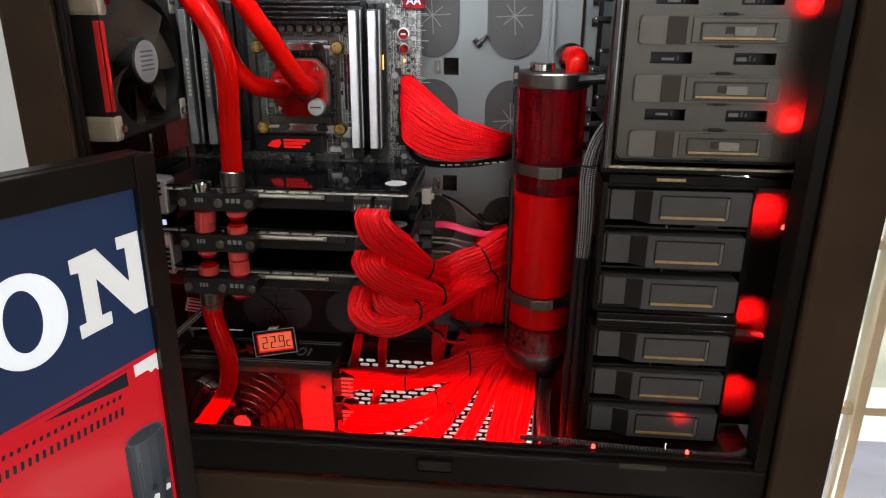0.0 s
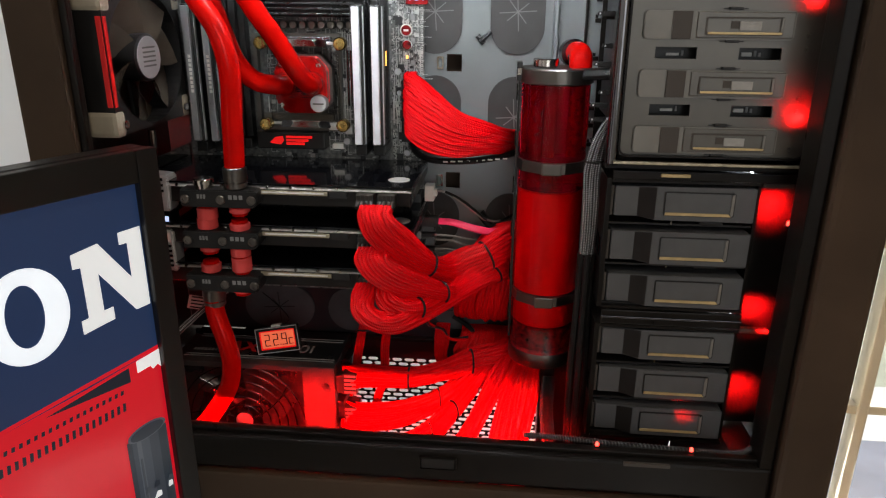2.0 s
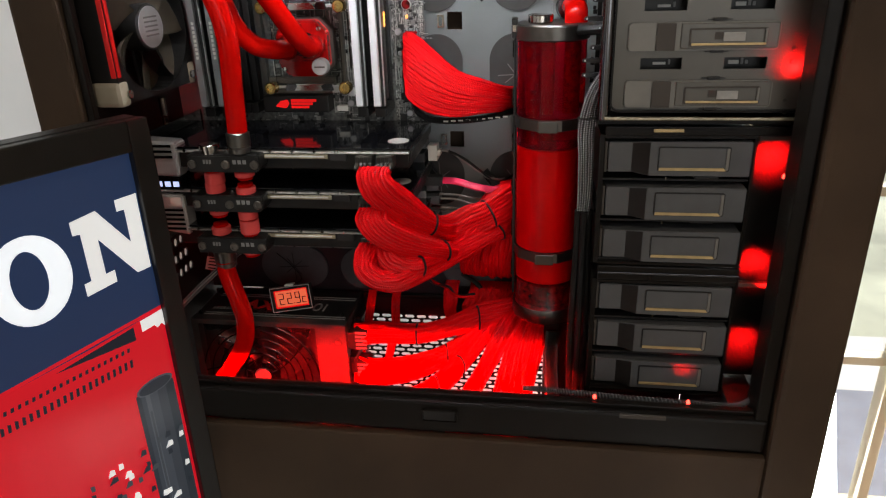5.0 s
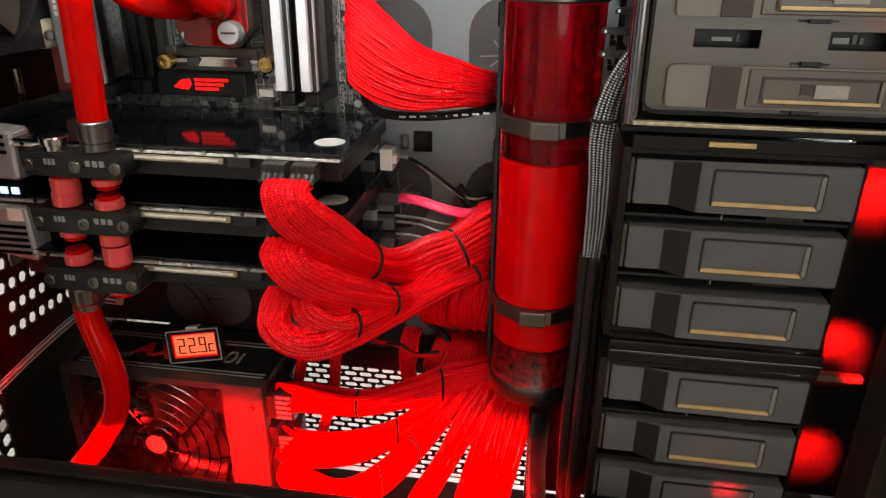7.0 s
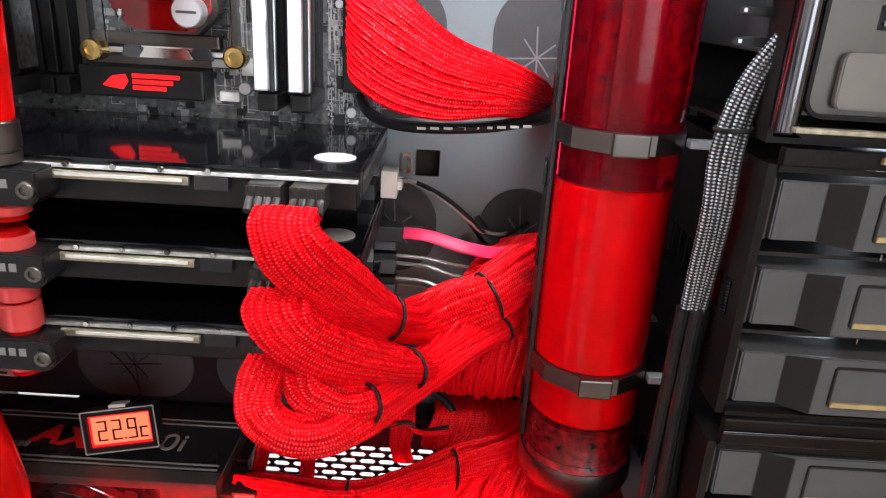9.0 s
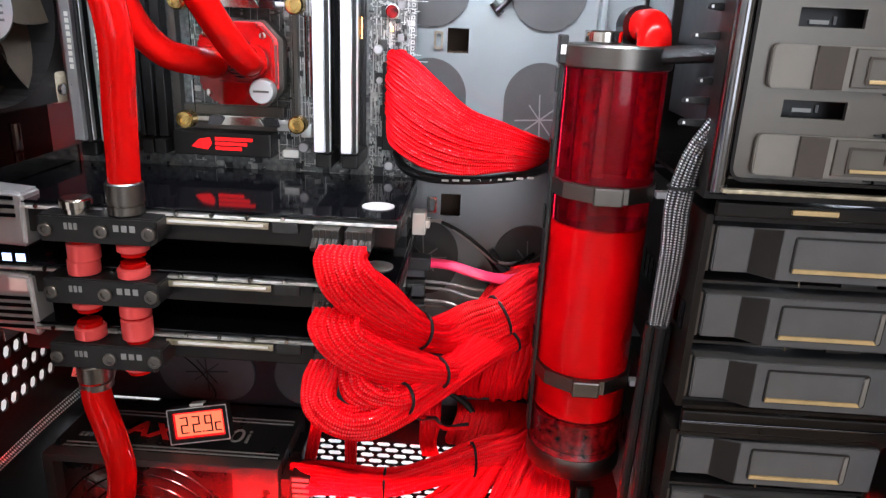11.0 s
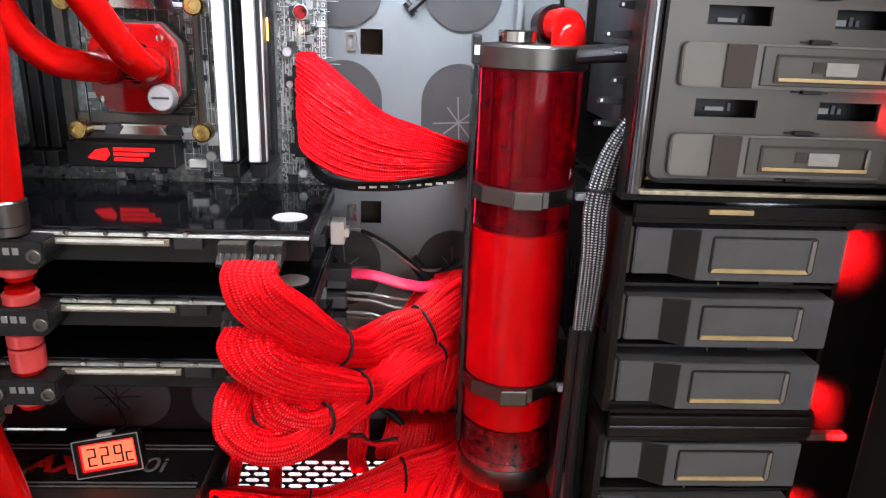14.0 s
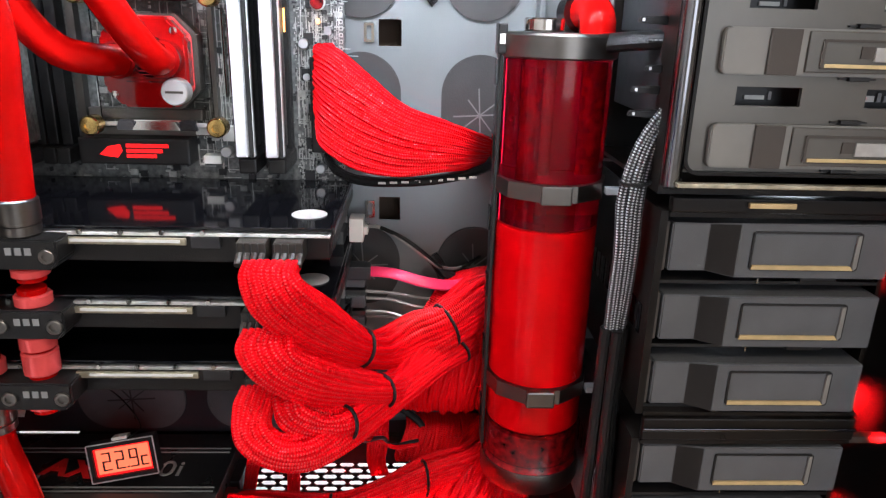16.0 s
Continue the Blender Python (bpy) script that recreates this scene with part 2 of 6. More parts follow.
GLOW_RED = mat("lit_red_emblem", (1.0, 0.01, 0.01), 0.4, 0, 0, 1, 0, 1, 0, 0.6)
AMBER = mat("amber_led_and_glow", (1.0, 0.42, 0.08), 0.4, 0, 0, 1, 0, 1, 0, 4)
SCREEN_BLUE = mat("screen_navy", (0.016, 0.032, 0.085), 0.15, 0, 0, 1, 0, 1, 0, 0.8)
SCREEN_WHITE = mat("screen_white", (0.85, 0.88, 0.90), 0.15, 0, 0, 1, 0, 1, 0, 0.75)
SCREEN_RED = mat("screen_red", (0.62, 0.008, 0.02), 0.15, 0, 0, 1, 0, 1, 0, 0.75)
SCREEN_DARK = mat("screen_dark", (0.012, 0.018, 0.03), 0.15, 0, 0, 1, 0, 1, 0, 0.6)
SCREEN_GREY = mat("screen_grey", (0.045, 0.055, 0.07), 0.15, 0, 0, 1, 0, 1, 0, 0.6)

# ---- mesh helpers ----


def link(name, bm, material, parent=None, label="", smooth=False):
    me = bpy.data.meshes.new(name)
    bm.normal_update()
    bm.to_mesh(me)
    bm.free()
    me.materials.append(material)
    if smooth:
        for p in me.polygons:
            p.use_smooth = True
        me.set_sharp_from_angle(angle=radians(32))
    ob = new(name, me)
    if parent:
        ob.parent = parent
    if label:
        ob["label"] = label
    return ob


def part(name, bm, material, parent, label="", smooth=False):
    return link(name, bm, material, parent, label, smooth)


def thing(name, label, category, group="", kind="", at=(0, 0, 0)):
    ob = new(name)
    ob.location = at
    ob.empty_display_size = 0.01
    return tagged(ob, label, category, group, kind)


def box(x0, x1, y0, y1, z0, z1, bevel=0.0, seg=2, bm=None):
    own = bmesh.new()
    bmesh.ops.create_cube(own, size=1.0)
    for v in own.verts:
        v.co = Vector(((x0 + x1) / 2 + v.co.x * (x1 - x0), (y0 + y1) / 2 + v.co.y * (y1 - y0), (z0 + z1) / 2 + v.co.z * (z1 - z0)))
    if bevel:
        bmesh.ops.bevel(own, geom=own.edges[:], offset=bevel, segments=seg, affect="EDGES", profile=0.6)
    if bm is None:
        return own
    merge(bm, own)
    return bm


def merge(bm, other, m=None):
    if m is not None:
        bmesh.ops.transform(other, matrix=m, verts=other.verts[:])
    me = bpy.data.meshes.new("tmp")
    other.to_mesh(me)
    other.free()
    bm.from_mesh(me)
    bpy.data.meshes.remove(me)
    return bm


def turned(bm, m):
    bmesh.ops.transform(bm, matrix=m, verts=bm.verts[:])
    return bm


def lathe(profile, centre, axis="z", n=32):
    """Profile rows of (radius, height) turned round an axis through centre."""
    bm = bmesh.new()
    rings = []
    for r, h in profile:
        ring = []
        for k in range(n):
            a = 2 * math.pi * k / n
            c, s = r * math.cos(a), r * math.sin(a)
            v = {"z": (c, s, h), "y": (c, h, s), "x": (h, c, s)}[axis]
            ring.append(bm.verts.new(Vector(centre) + Vector(v)))
        rings.append(ring)
    for a, b in zip(rings, rings[1:]):
        for k in range(n):
            bm.faces.new((a[k], a[(k + 1) % n], b[(k + 1) % n], b[k]))
    for ring in (rings[0], rings[-1]):
        bm.faces.new(ring)
    bmesh.ops.recalc_face_normals(bm, faces=bm.faces[:])
    return bm


def rod(r, a, b, n=16, bevel=0.0):
    """A cylinder from a to b."""
    a, b = Vector(a), Vector(b)
    d = b - a
    L = d.length
    bv = min(bevel, L / 2.2)
    prof = [(r, 0), (r, L)] if not bevel else [(r - bv, 0), (r, bv), (r, L - bv), (r - bv, L)]
    bm = lathe(prof, (0, 0, 0), "z", n)
    return turned(bm, Matrix.Translation(a) @ d.to_track_quat("Z", "Y").to_matrix().to_4x4())


def spline(pts, per=8):
    p = [Vector(q) for q in pts]
    p = [p[0] * 2 - p[1]] + p + [p[-1] * 2 - p[-2]]
    out = []
    for k in range(1, len(p) - 2):
        for s in range(per):
            t = s / per
            a, b, c, d = p[k - 1], p[k], p[k + 1], p[k + 2]
            out.append(0.5 * ((2 * b) + (c - a) * t + (2 * a - 5 * b + 4 * c - d) * t * t + (3 * b - a - 3 * c + d) * t ** 3))
    out.append(p[-2])
    return out


def sweep(pts, r, n=8, bm=None, flat=1.0, cap=True):
    """A tube along points; r may be a number or a function of 0..1."""
    bm = bm or bmesh.new()
    uv = bm.loops.layers.uv.verify()
    side = None
    rings, along = [], [0.0]
    for k, q in enumerate(pts):
        if k:
            along.append(along[-1] + (q - pts[k - 1]).length)
        t = (pts[min(k + 1, len(pts) - 1)] - pts[max(k - 1, 0)]).normalized()
        if side is None:
            side = t.orthogonal().normalized()
        side = (side - t * side.dot(t)).normalized()
        up = t.cross(side)
        rad = r(k / (len(pts) - 1)) if callable(r) else r
        rings.append([bm.verts.new(q + rad * (math.cos(2 * math.pi * j / n) * side + flat * math.sin(2 * math.pi * j / n) * up)) for j in range(n)])
    for k in range(len(rings) - 1):
        a, b = rings[k], rings[k + 1]
        for j in range(n):
            face = bm.faces.new((a[j], a[(j + 1) % n], b[(j + 1) % n], b[j]))
            for loop, (du, dv) in zip(face.loops, ((0, 0), (0, 1), (1, 1), (1, 0))):
                loop[uv].uv = (along[k + du], (j + dv) / n)
    if cap:
        bm.faces.new(rings[0][::-1])
        bm.faces.new(rings[-1])
    return bm


def prism(outline, y0, y1, bevel=0.0):
    """An outline of (x, z) extruded from y0 to y1."""
    bm = bmesh.new()
    a = [bm.verts.new((x, y0, z)) for x, z in outline]
    b = [bm.verts.new((x, y1, z)) for x, z in outline]
    n = len(outline)
    bm.faces.new(a)
    bm.faces.new(b[::-1])
    for k in range(n):
        bm.faces.new((a[k], b[k], b[(k + 1) % n], a[(k + 1) % n]))
    bmesh.ops.recalc_face_normals(bm, faces=bm.faces[:])
    if bevel:
        bmesh.ops.bevel(bm, geom=bm.edges[:], offset=bevel, segments=2, affect="EDGES")
    return bm


def stadium(cx, cz, w, h, n=12):
    """Outline of a rounded slot."""
    r = min(w, h) / 2
    dx, dz = w / 2 - r, h / 2 - r
    out = []
    for k in range(4 * n):
        a = 2 * math.pi * k / (4 * n)
        c, s = math.cos(a), math.sin(a)
        out.append((cx + r * c + math.copysign(dx, c), cz + r * s + math.copysign(dz, s)))
    return out


def rounded(cx, cz, w, h, r, n=4):
    out = []
    for k in range(4):
        sx, sz = ((1, 1), (-1, 1), (-1, -1), (1, -1))[k]
        for j in range(n + 1):
            a = math.pi / 2 * (k + j / n)
            out.append((cx + sx * (w / 2 - r) + r * math.cos(a), cz + sz * (h / 2 - r) + r * math.sin(a)))
    return out


def ring_frame(cx, cz, w, h, r, border, y0, y1):
    """A rounded rectangular frame, border wide, between y0 and y1."""
    bm = bmesh.new()
    outer, inner = rounded(cx, cz, w, h, r), rounded(cx, cz, w - 2 * border, h - 2 * border, max(r - border, 0.0008))
    loops = [[bm.verts.new((x, y, z)) for x, z in o] for o, y in ((outer, y0), (inner, y0), (inner, y1), (outer, y1))]
    n = len(outer)
    for a, b in zip(loops, loops[1:] + loops[:1]):
        for k in range(n):
            bm.faces.new((a[k], a[(k + 1) % n], b[(k + 1) % n], b[k]))
    bmesh.ops.recalc_face_normals(bm, faces=bm.faces[:])
    return bm


def perforated(u0, u1, v0, v1, pu, pv, hu, hv, thick, place):
    """A plate with staggered long six-sided holes; place(u, v, depth) gives a point."""
    bm = bmesh.new()
    row, v = 0, v0
    while v + pv <= v1 + 1e-6:
        u = u0 - (pu / 2 if row % 2 else 0)
        while u < u1 - 1e-6:
            a, b = max(u, u0), min(u + pu, u1)
            if b - a > pu * 0.9:
                cu, cv = u + pu / 2, v + pv / 2
                ch = min(hv / 2, hu * 0.2)
                hole = [(-hu / 2, 0), (-hu / 2 + ch, -hv / 2), (hu / 2 - ch, -hv / 2), (hu / 2, 0), (hu / 2 - ch, hv / 2), (-hu / 2 + ch, hv / 2)]
                rim = [(-pu / 2, 0), (-pu / 2, -pv / 2), (pu / 2, -pv / 2), (pu / 2, 0), (pu / 2, pv / 2), (-pu / 2, pv / 2)]
                i0 = [bm.verts.new(place(cu + x, cv + y, 0)) for x, y in hole]
                o0 = [bm.verts.new(place(cu + x, cv + y, 0)) for x, y in rim]
                i1 = [bm.verts.new(place(cu + x, cv + y, thick)) for x, y in hole]
                for k in range(6):
                    j = (k + 1) % 6
                    bm.faces.new((i0[k], i0[j], o0[j], o0[k]))
                    bm.faces.new((i0[k], i0[j], i1[j], i1[k]))
            else:
                bm.faces.new([bm.verts.new(place(*p, 0)) for p in ((a, v), (b, v), (b, v + pv), (a, v + pv))])
            u += pu
        v += pv
        row += 1
    return bm


def grid_plate(xs, zs, holes, y0, y1):
    """One plate cut by lines xs and zs; holes are (column, row) cells left open."""
    bm = bmesh.new()
    front = {(i, j): bm.verts.new((x, y0, z)) for i, x in enumerate(xs) for j, z in enumerate(zs)}
    rear_v = {(i, j): bm.verts.new((x, y1, z)) for i, x in enumerate(xs) for j, z in enumerate(zs)}
    solid = {(i, j) for i in range(len(xs) - 1) for j in range(len(zs) - 1)} - set(holes)
    for i, j in solid:
        for v, flip in ((front, 1), (rear_v, -1)):
            bm.faces.new([v[i, j], v[i + 1, j], v[i + 1, j + 1], v[i, j + 1]][::flip])
        for (di, dj), a, b in (((0, -1), (i, j), (i + 1, j)), ((0, 1), (i + 1, j + 1), (i, j + 1)), ((-1, 0), (i, j + 1), (i, j)), ((1, 0), (i + 1, j), (i + 1, j + 1))):
            if (i + di, j + dj) not in solid:
                bm.faces.new([front[a], rear_v[a], rear_v[b], front[b]])
    bmesh.ops.delete(bm, geom=[v for v in bm.verts if not v.link_faces], context="VERTS")
    bmesh.ops.recalc_face_normals(bm, faces=bm.faces[:])
    return bm


def lettering(name, text, size, material, parent, m, depth=0.0004, space=1.0, bold=0.0):
    cu = bpy.data.curves.new(name, "FONT")
    cu.body, cu.size, cu.extrude, cu.space_character = text, size, depth, space
    cu.offset = bold
    cu.align_x, cu.align_y = "CENTER", "CENTER"
    ob = bpy.data.objects.new(name, cu)
    scene.collection.objects.link(ob)
    me = bpy.data.meshes.new_from_object(ob.evaluated_get(bpy.context.evaluated_depsgraph_get()))
    bpy.data.objects.remove(ob)
    me.materials.clear()
    me.materials.append(material)
    out = new(name, me)
    out.parent = parent
    out.matrix_basis = m
    return out


# ---- the room ----
tagged(link("floor", box(-0.93, 3.0, -2.5, 1.5, -0.86, -0.80), FLOOR), "brown oak floor of the room", "floor", "", "structure")
tagged(link("ceiling", box(-0.93, 3.0, -2.5, 1.5, 1.75, 1.83), WALL_WARM), "unseen ceiling, toned tan to cut bounced light", "ceiling", "", "structure")
tagged(link("wall_west", box(-0.93, -0.85, -2.5, 1.5, -0.80, 1.75), WALL), "plain white side wall", "wall", "", "structure")
tagged(link("wall_east", box(3.0, 3.08, -2.5, 1.5, -0.80, 1.75), WALL_WARM), "unseen side wall, toned tan to cut bounced light", "wall", "", "structure")
tagged(link("wall_south", box(-0.85, 3.0, -2.58, -2.5, -0.80, 1.75), WALL_WARM), "unseen south wall, toned tan to cut bounced light", "wall", "", "structure")
tagged(link("wall_north", grid_plate((-0.85, 0.40, 1.74, 3.0), (-0.80, 1.30, 1.75), [(1, 0)], 1.5, 1.6), WALL), "white wall with a tall glazed door opening", "wall", "", "structure")
door = tagged(new("door_1"), "cream painted glazed garden door with bars", "door", "", "structure")
for x0, x1 in ((0.40, 0.48), (1.66, 1.74)):
    part("door_stile", box(x0, x1, 1.49, 1.58, -0.80, 1.30, 0.006), WOOD_WHITE, door)
for z0, z1 in ((-0.80, -0.70), (1.22, 1.30)):
    part("door_rail", box(0.48, 1.66, 1.495, 1.575, z0, z1, 0.006), WOOD_WHITE, door)
for z in (-0.28, 0.112, 0.504, 0.896):
    part("glazing_bar", box(0.48, 1.66, 1.510, 1.545, z - 0.011, z + 0.011, 0.004), WOOD_WHITE, door)
for x in (0.62, 0.828, 1.036, 1.244, 1.452):
    part("glazing_bar", box(x - 0.012, x + 0.012, 1.505, 1.55, -0.70, 1.22, 0.004), WOOD_WHITE, door)
pane = part("pane", box(0.48, 1.66, 1.526, 1.530, -0.70, 1.22), GLASS, door)
pane.visible_shadow = False
tagged(link("ground", box(-40, 40, 1.6, 80, -1.0, -0.95), LAWN), "pale lawn behind the house", "lawn", "", "structure")
tagged(link("pavement", box(-3, 6, 1.6, 2.32, -0.949, -0.88), DECK), "grey boarded deck outside the glazed door", "deck", "", "structure")
tagged(link("path", box(-3, 6, 2.33, 2.75, -0.949, -0.90), PALE_PATH), "pale concrete path beyond the deck", "path", "", "structure")
rng = random.Random(4)
hedge = bmesh.new()
for k in range(1700):
    cx, cy, cz = rng.uniform(0, 9), rng.uniform(7.0, 8.2), -0.95 + 1.9 * rng.random() ** 1.3
    s = rng.uniform(0.08, 0.2)
    d = [Vector((rng.uniform(-s, s), rng.uniform(-s, s), rng.uniform(-s, s))) for _ in range(3)]
    hedge.faces.new([hedge.verts.new(Vector((cx, cy, cz)) + q) for q in d])
tagged(link("hedge", hedge, GARDEN), "pale green garden hedge beyond the lawn", "hedge", "", "stuff")
tagged(link("table", box(-0.62, 0.315, 0.30, 1.25, -0.09, -0.06, 0.004), TABLE), "white tabletop under the computer", "table")
TBL = bpy.data.objects["table"]
for x in (-0.57, 0.27):
    for y in (0.36, 1.2):
        part("leg", box(x - 0.025, x + 0.025, y - 0.025, y + 0.025, -0.80, -0.09, 0.003), TABLE, TBL)

# ---- the computer case ----
case = thing("computer_case", "black full-tower computer case with its side panel removed", "computer case", at=(0, 0.7, -0.06))
CASE_M = Matrix.Translation((0, -0.7, 0.06))


def case_part(name, bm, material, label="", smooth=False):
    return part(name, turned(bm, CASE_M), material, case, label, smooth)


FRONT, TRAY = 0.62, 0.842
case_part("rear_post", box(-0.374, -0.332, 0.612, 0.626, -0.05, 0.66, 0.003), CASE_BLACK, "wide black rear edge of the case")
case_part("rear_post", box(-0.3315, -0.325, 0.618, 0.626, 0.16, 0.66, 0.0015), STEEL_BLACK)
case_part("front_fascia", box(0.258, 0.303, 0.61, 0.655, -0.05, 0.66, 0.005), CASE_BLACK, "wide black front bezel")
case_part("front_post", box(0.2445, 0.2555, 0.618, 0.648, 0.16, 0.66, 0.0015), STEEL_BLACK)
case_part("front_post", box(0.2555, 0.2585, 0.628, 0.650, -0.04, 0.66), PLASTIC)
case_part("front_panel", box(0.296, 0.303, 0.6555, 0.872, -0.05, 0.66, 0.001), CASE_BLACK)
case_part("top_panel", box(-0.385, 0.303, 0.612, 0.872, 0.66, 0.68, 0.004), CASE_BLACK)
case_part("lower_side_panel", box(-0.3315, 0.2575, 0.612, 0.622, -0.04, 0.149, 0.003), CASE_BLACK, "closed lower side panel")
case_part("sill", box(-0.3245, 0.2555, 0.616, 0.640, 0.152, 0.186, 0.003), STEEL_BLACK, "black steel lower rim of the opening")
case_part("sill", box(-0.3245, 0.2555, 0.6235, 0.631, 0.186, 0.1905, 0.001), STEEL_BLACK)
case_part("latch", box(-0.052, -0.022, 0.6135, 0.618, 0.167, 0.177, 0.001), PLASTIC)
case_part("latch", ring_frame(-0.037, 0.172, 0.034, 0.013, 0.002, 0.0012, 0.613, 0.617), STEEL_BLACK)
case_part("label", box(0.128, 0.168, 0.6135, 0.6165, 0.183, 0.186), BAY_DARK)
case_part("bottom_panel", box(-0.385, 0.303, 0.612, 0.872, -0.06, -0.05, 0.003), CASE_BLACK)
back = bmesh.new()
box(-0.37, 0.26, 0.866, 0.870, 0.185, 0.66, 0, 2, back)
case_part("far_side_panel", back, CASE_BLACK)
# grey motherboard tray with cut-outs left as square windows
tray = grid_plate((-0.368, -0.052, -0.036, 0.058), (0.186, 0.372, 0.390, 0.499, 0.517, 0.66), [(1, 1), (1, 3)], TRAY, TRAY + 0.002)
case_part("motherboard_tray", tray, GREY, "light grey painted motherboard tray")
case_part("lower_tray_plate", box(-0.366, 0.056, TRAY - 0.0025, TRAY - 0.0002, 0.187, 0.262, 0.0004), LOWER_BLACK, "black lower plate of the tray")
case_part("tray_edge", box(-0.30, 0.10, TRAY - 0.006, TRAY + 0.004, 0.180, 0.1855, 0.001), STEEL_BLACK)
case_part("side_channel", box(0.062, 0.125, TRAY - 0.008, TRAY - 0.004, 0.186, 0.66), GREY)
case_part("channel_rib", box(0.0575, 0.0625, TRAY - 0.016, TRAY, 0.186, 0.66, 0.0015), GREY)
case_part("channel_rib", box(0.0885, 0.0915, TRAY - 0.012, TRAY - 0.004, 0.186, 0.66, 0.001), STEEL_BLACK)
for z in (0.405, 0.425, 0.445, 0.463, 0.495, 0.513, 0.55, 0.57):
    case_part("cable_hook", box(0.098, 0.118, TRAY - 0.014, TRAY - 0.0085, z, z + 0.0045, 0.001), STEEL_BLACK)
    case_part("cable_hook", box(0.098, 0.101, TRAY - 0.014, TRAY - 0.0085, z + 0.0045, z + 0.008, 0.0005), STEEL_BLACK)
for z in (0.381, 0.508):
    case_part("tray_clip", ring_frame(-0.0585, z, 0.007, 0.013, 0.001, 0.0018, TRAY - 0.003, TRAY - 0.0005), CHROME)
case_part("tray_clip", rod(0.0022, (-0.017, TRAY - 0.006, 0.530), (-0.006, TRAY - 0.006, 0.540), 8), PLASTIC)
case_part("tray_clip", rod(0.0028, (-0.02, TRAY - 0.004, 0.536), (-0.013, TRAY - 0.004, 0.528), 8), PLASTIC)


def grommet(cx, cz, w, h):
    low = cz < 0.26
    g = thing("grommet", "worn grey rubber grommet in the black lower plate" if low else "dark rubber cable grommet with star slits in the tray", "grommet", "grommets of the tray", at=(cx, TRAY - (0.0024 if low else 0), cz))
    part("flap", prism(stadium(0, 0, w, h), -0.003, -0.0005, 0.0006), GREY_RUBBER if low else RUBBER, g)
    for a in range(4):
        ang = math.pi * a / 4 + (0.12 if a % 2 else -0.06)
        L = 0.019 if a % 2 == 0 else 0.014
        part("slit", turned(box(-L, L, -0.0036, -0.0031, -0.0005, 0.0005), Matrix.Rotation(ang, 4, "Y")), INK if low else RUBBER_CUT, g)


for cx, cz, w, h in ((0.021, 0.4525, 0.056, 0.085), (-0.064, 0.4525, 0.056, 0.085), (0.021, 0.5595, 0.056, 0.085), (-0.064, 0.5595, 0.056, 0.085),
                     (0.021, 0.336, 0.056, 0.064), (-0.064, 0.336, 0.056, 0.064), (-0.252, 0.219, 0.086, 0.055), (-0.149, 0.219, 0.086, 0.055), (-0.03, 0.225, 0.07, 0.05)):
    grommet(cx, cz, w, h)

# rear wall with vents
RX = -0.368
rear = grid_plate((0.6265, 0.662, 0.670, 0.682, 0.70, 0.722, 0.805, 0.872), (-0.05, 0.07, 0.20, 0.22, 0.225, 0.302, 0.43, 0.66), [(1, 1), (2, 1), (3, 1), (2, 3), (2, 4), (2, 5), (5, 4)], 0, 0.002)
turned(rear, Matrix(((0, 1, 0, RX - 0.002), (1, 0, 0, 0), (0, 0, 1, 0), (0, 0, 0, 1))))
bmesh.ops.recalc_face_normals(rear, faces=rear.faces[:])
case_part("rear_panel", rear, STEEL_BLACK, "black rear panel with slotted vents")
case_part("rear_vent", perforated(0.722, 0.805, 0.225, 0.302, 0.01186, 0.01925, 0.0095, 0.0095, -0.002, lambda u, v, d: Vector((RX + d, u, v))), STEEL_BLACK)
case_part("rear_vent", perforated(0.22, 0.43, 0.670, 0.682, 0.0140, 0.0120, 0.0118, 0.0075, -0.002, lambda u, v, d: Vector((RX + d, v, u))), STEEL_BLACK)
case_part("rear_vent", perforated(0.07, 0.20, 0.662, 0.70, 0.0145, 0.0126, 0.0115, 0.0090, -0.002, lambda u, v, d: Vector((RX + d, v, u))), STEEL_BLACK)
case_part("lower_front_wall", box(0.230, 0.2575, 0.6425, 0.843, 0.027, 0.178, 0.001), PLASTIC)
# slotted wall below the tray
case_part("slotted_wall", perforated(-0.186, 0.0707, 0.029, 0.153, 0.0151, 0.0062, 0.0133, 0.0046, 0.0012, lambda u, v, d: Vector((u, 0.846 + d, v))), STEEL_BLACK, "black wall with rows of long slots")
case_part("wall_strip", box(0.071, 0.2298, 0.8455, 0.848, 0.027, 0.153), LOWER_BLACK)
case_part("wall_strip", box(-0.366, 0.256, 0.844, 0.848, 0.1532, 0.1795), LOWER_BLACK)
case_part("chamber_floor", box(-0.366, 0.256, 0.642, 0.843, 0.020, 0.026), STEEL_BLACK)

# ---- motherboard ----
board = thing("motherboard", "dark grey motherboard packed with small components", "motherboard", at=(-0.2, 0.83, 0.4))
BM = Matrix.Translation((0.2, -0.83, -0.4))


def bp(name, bm, material, label="", smooth=False):
    return part(name, turned(bm, BM), material, board, label, smooth)


bp("board", box(-0.335, -0.074, 0.826, 0.829, 0.25, 0.645, 0.0006), PCB)
rng = random.Random(11)
small_light, small_dark = bmesh.new(), bmesh.new()
for k in range(1700):
    x, z = rng.uniform(-0.332, -0.076), rng.uniform(0.25, 0.64)
    if -0.300 < x < -0.118 and z > 0.44 and not (-0.245 < x < -0.145):
        continue
    w, h = rng.choice(((0.001, 0.002), (0.002, 0.001), (0.0016, 0.003), (0.003, 0.0014), (0.005, 0.004), (0.0012, 0.0007)))
    box(x, x + w, 0.8245 - rng.random() * 0.001, 0.8262, z, z + h, 0, 2, small_light if rng.random() < 0.55 else small_dark)
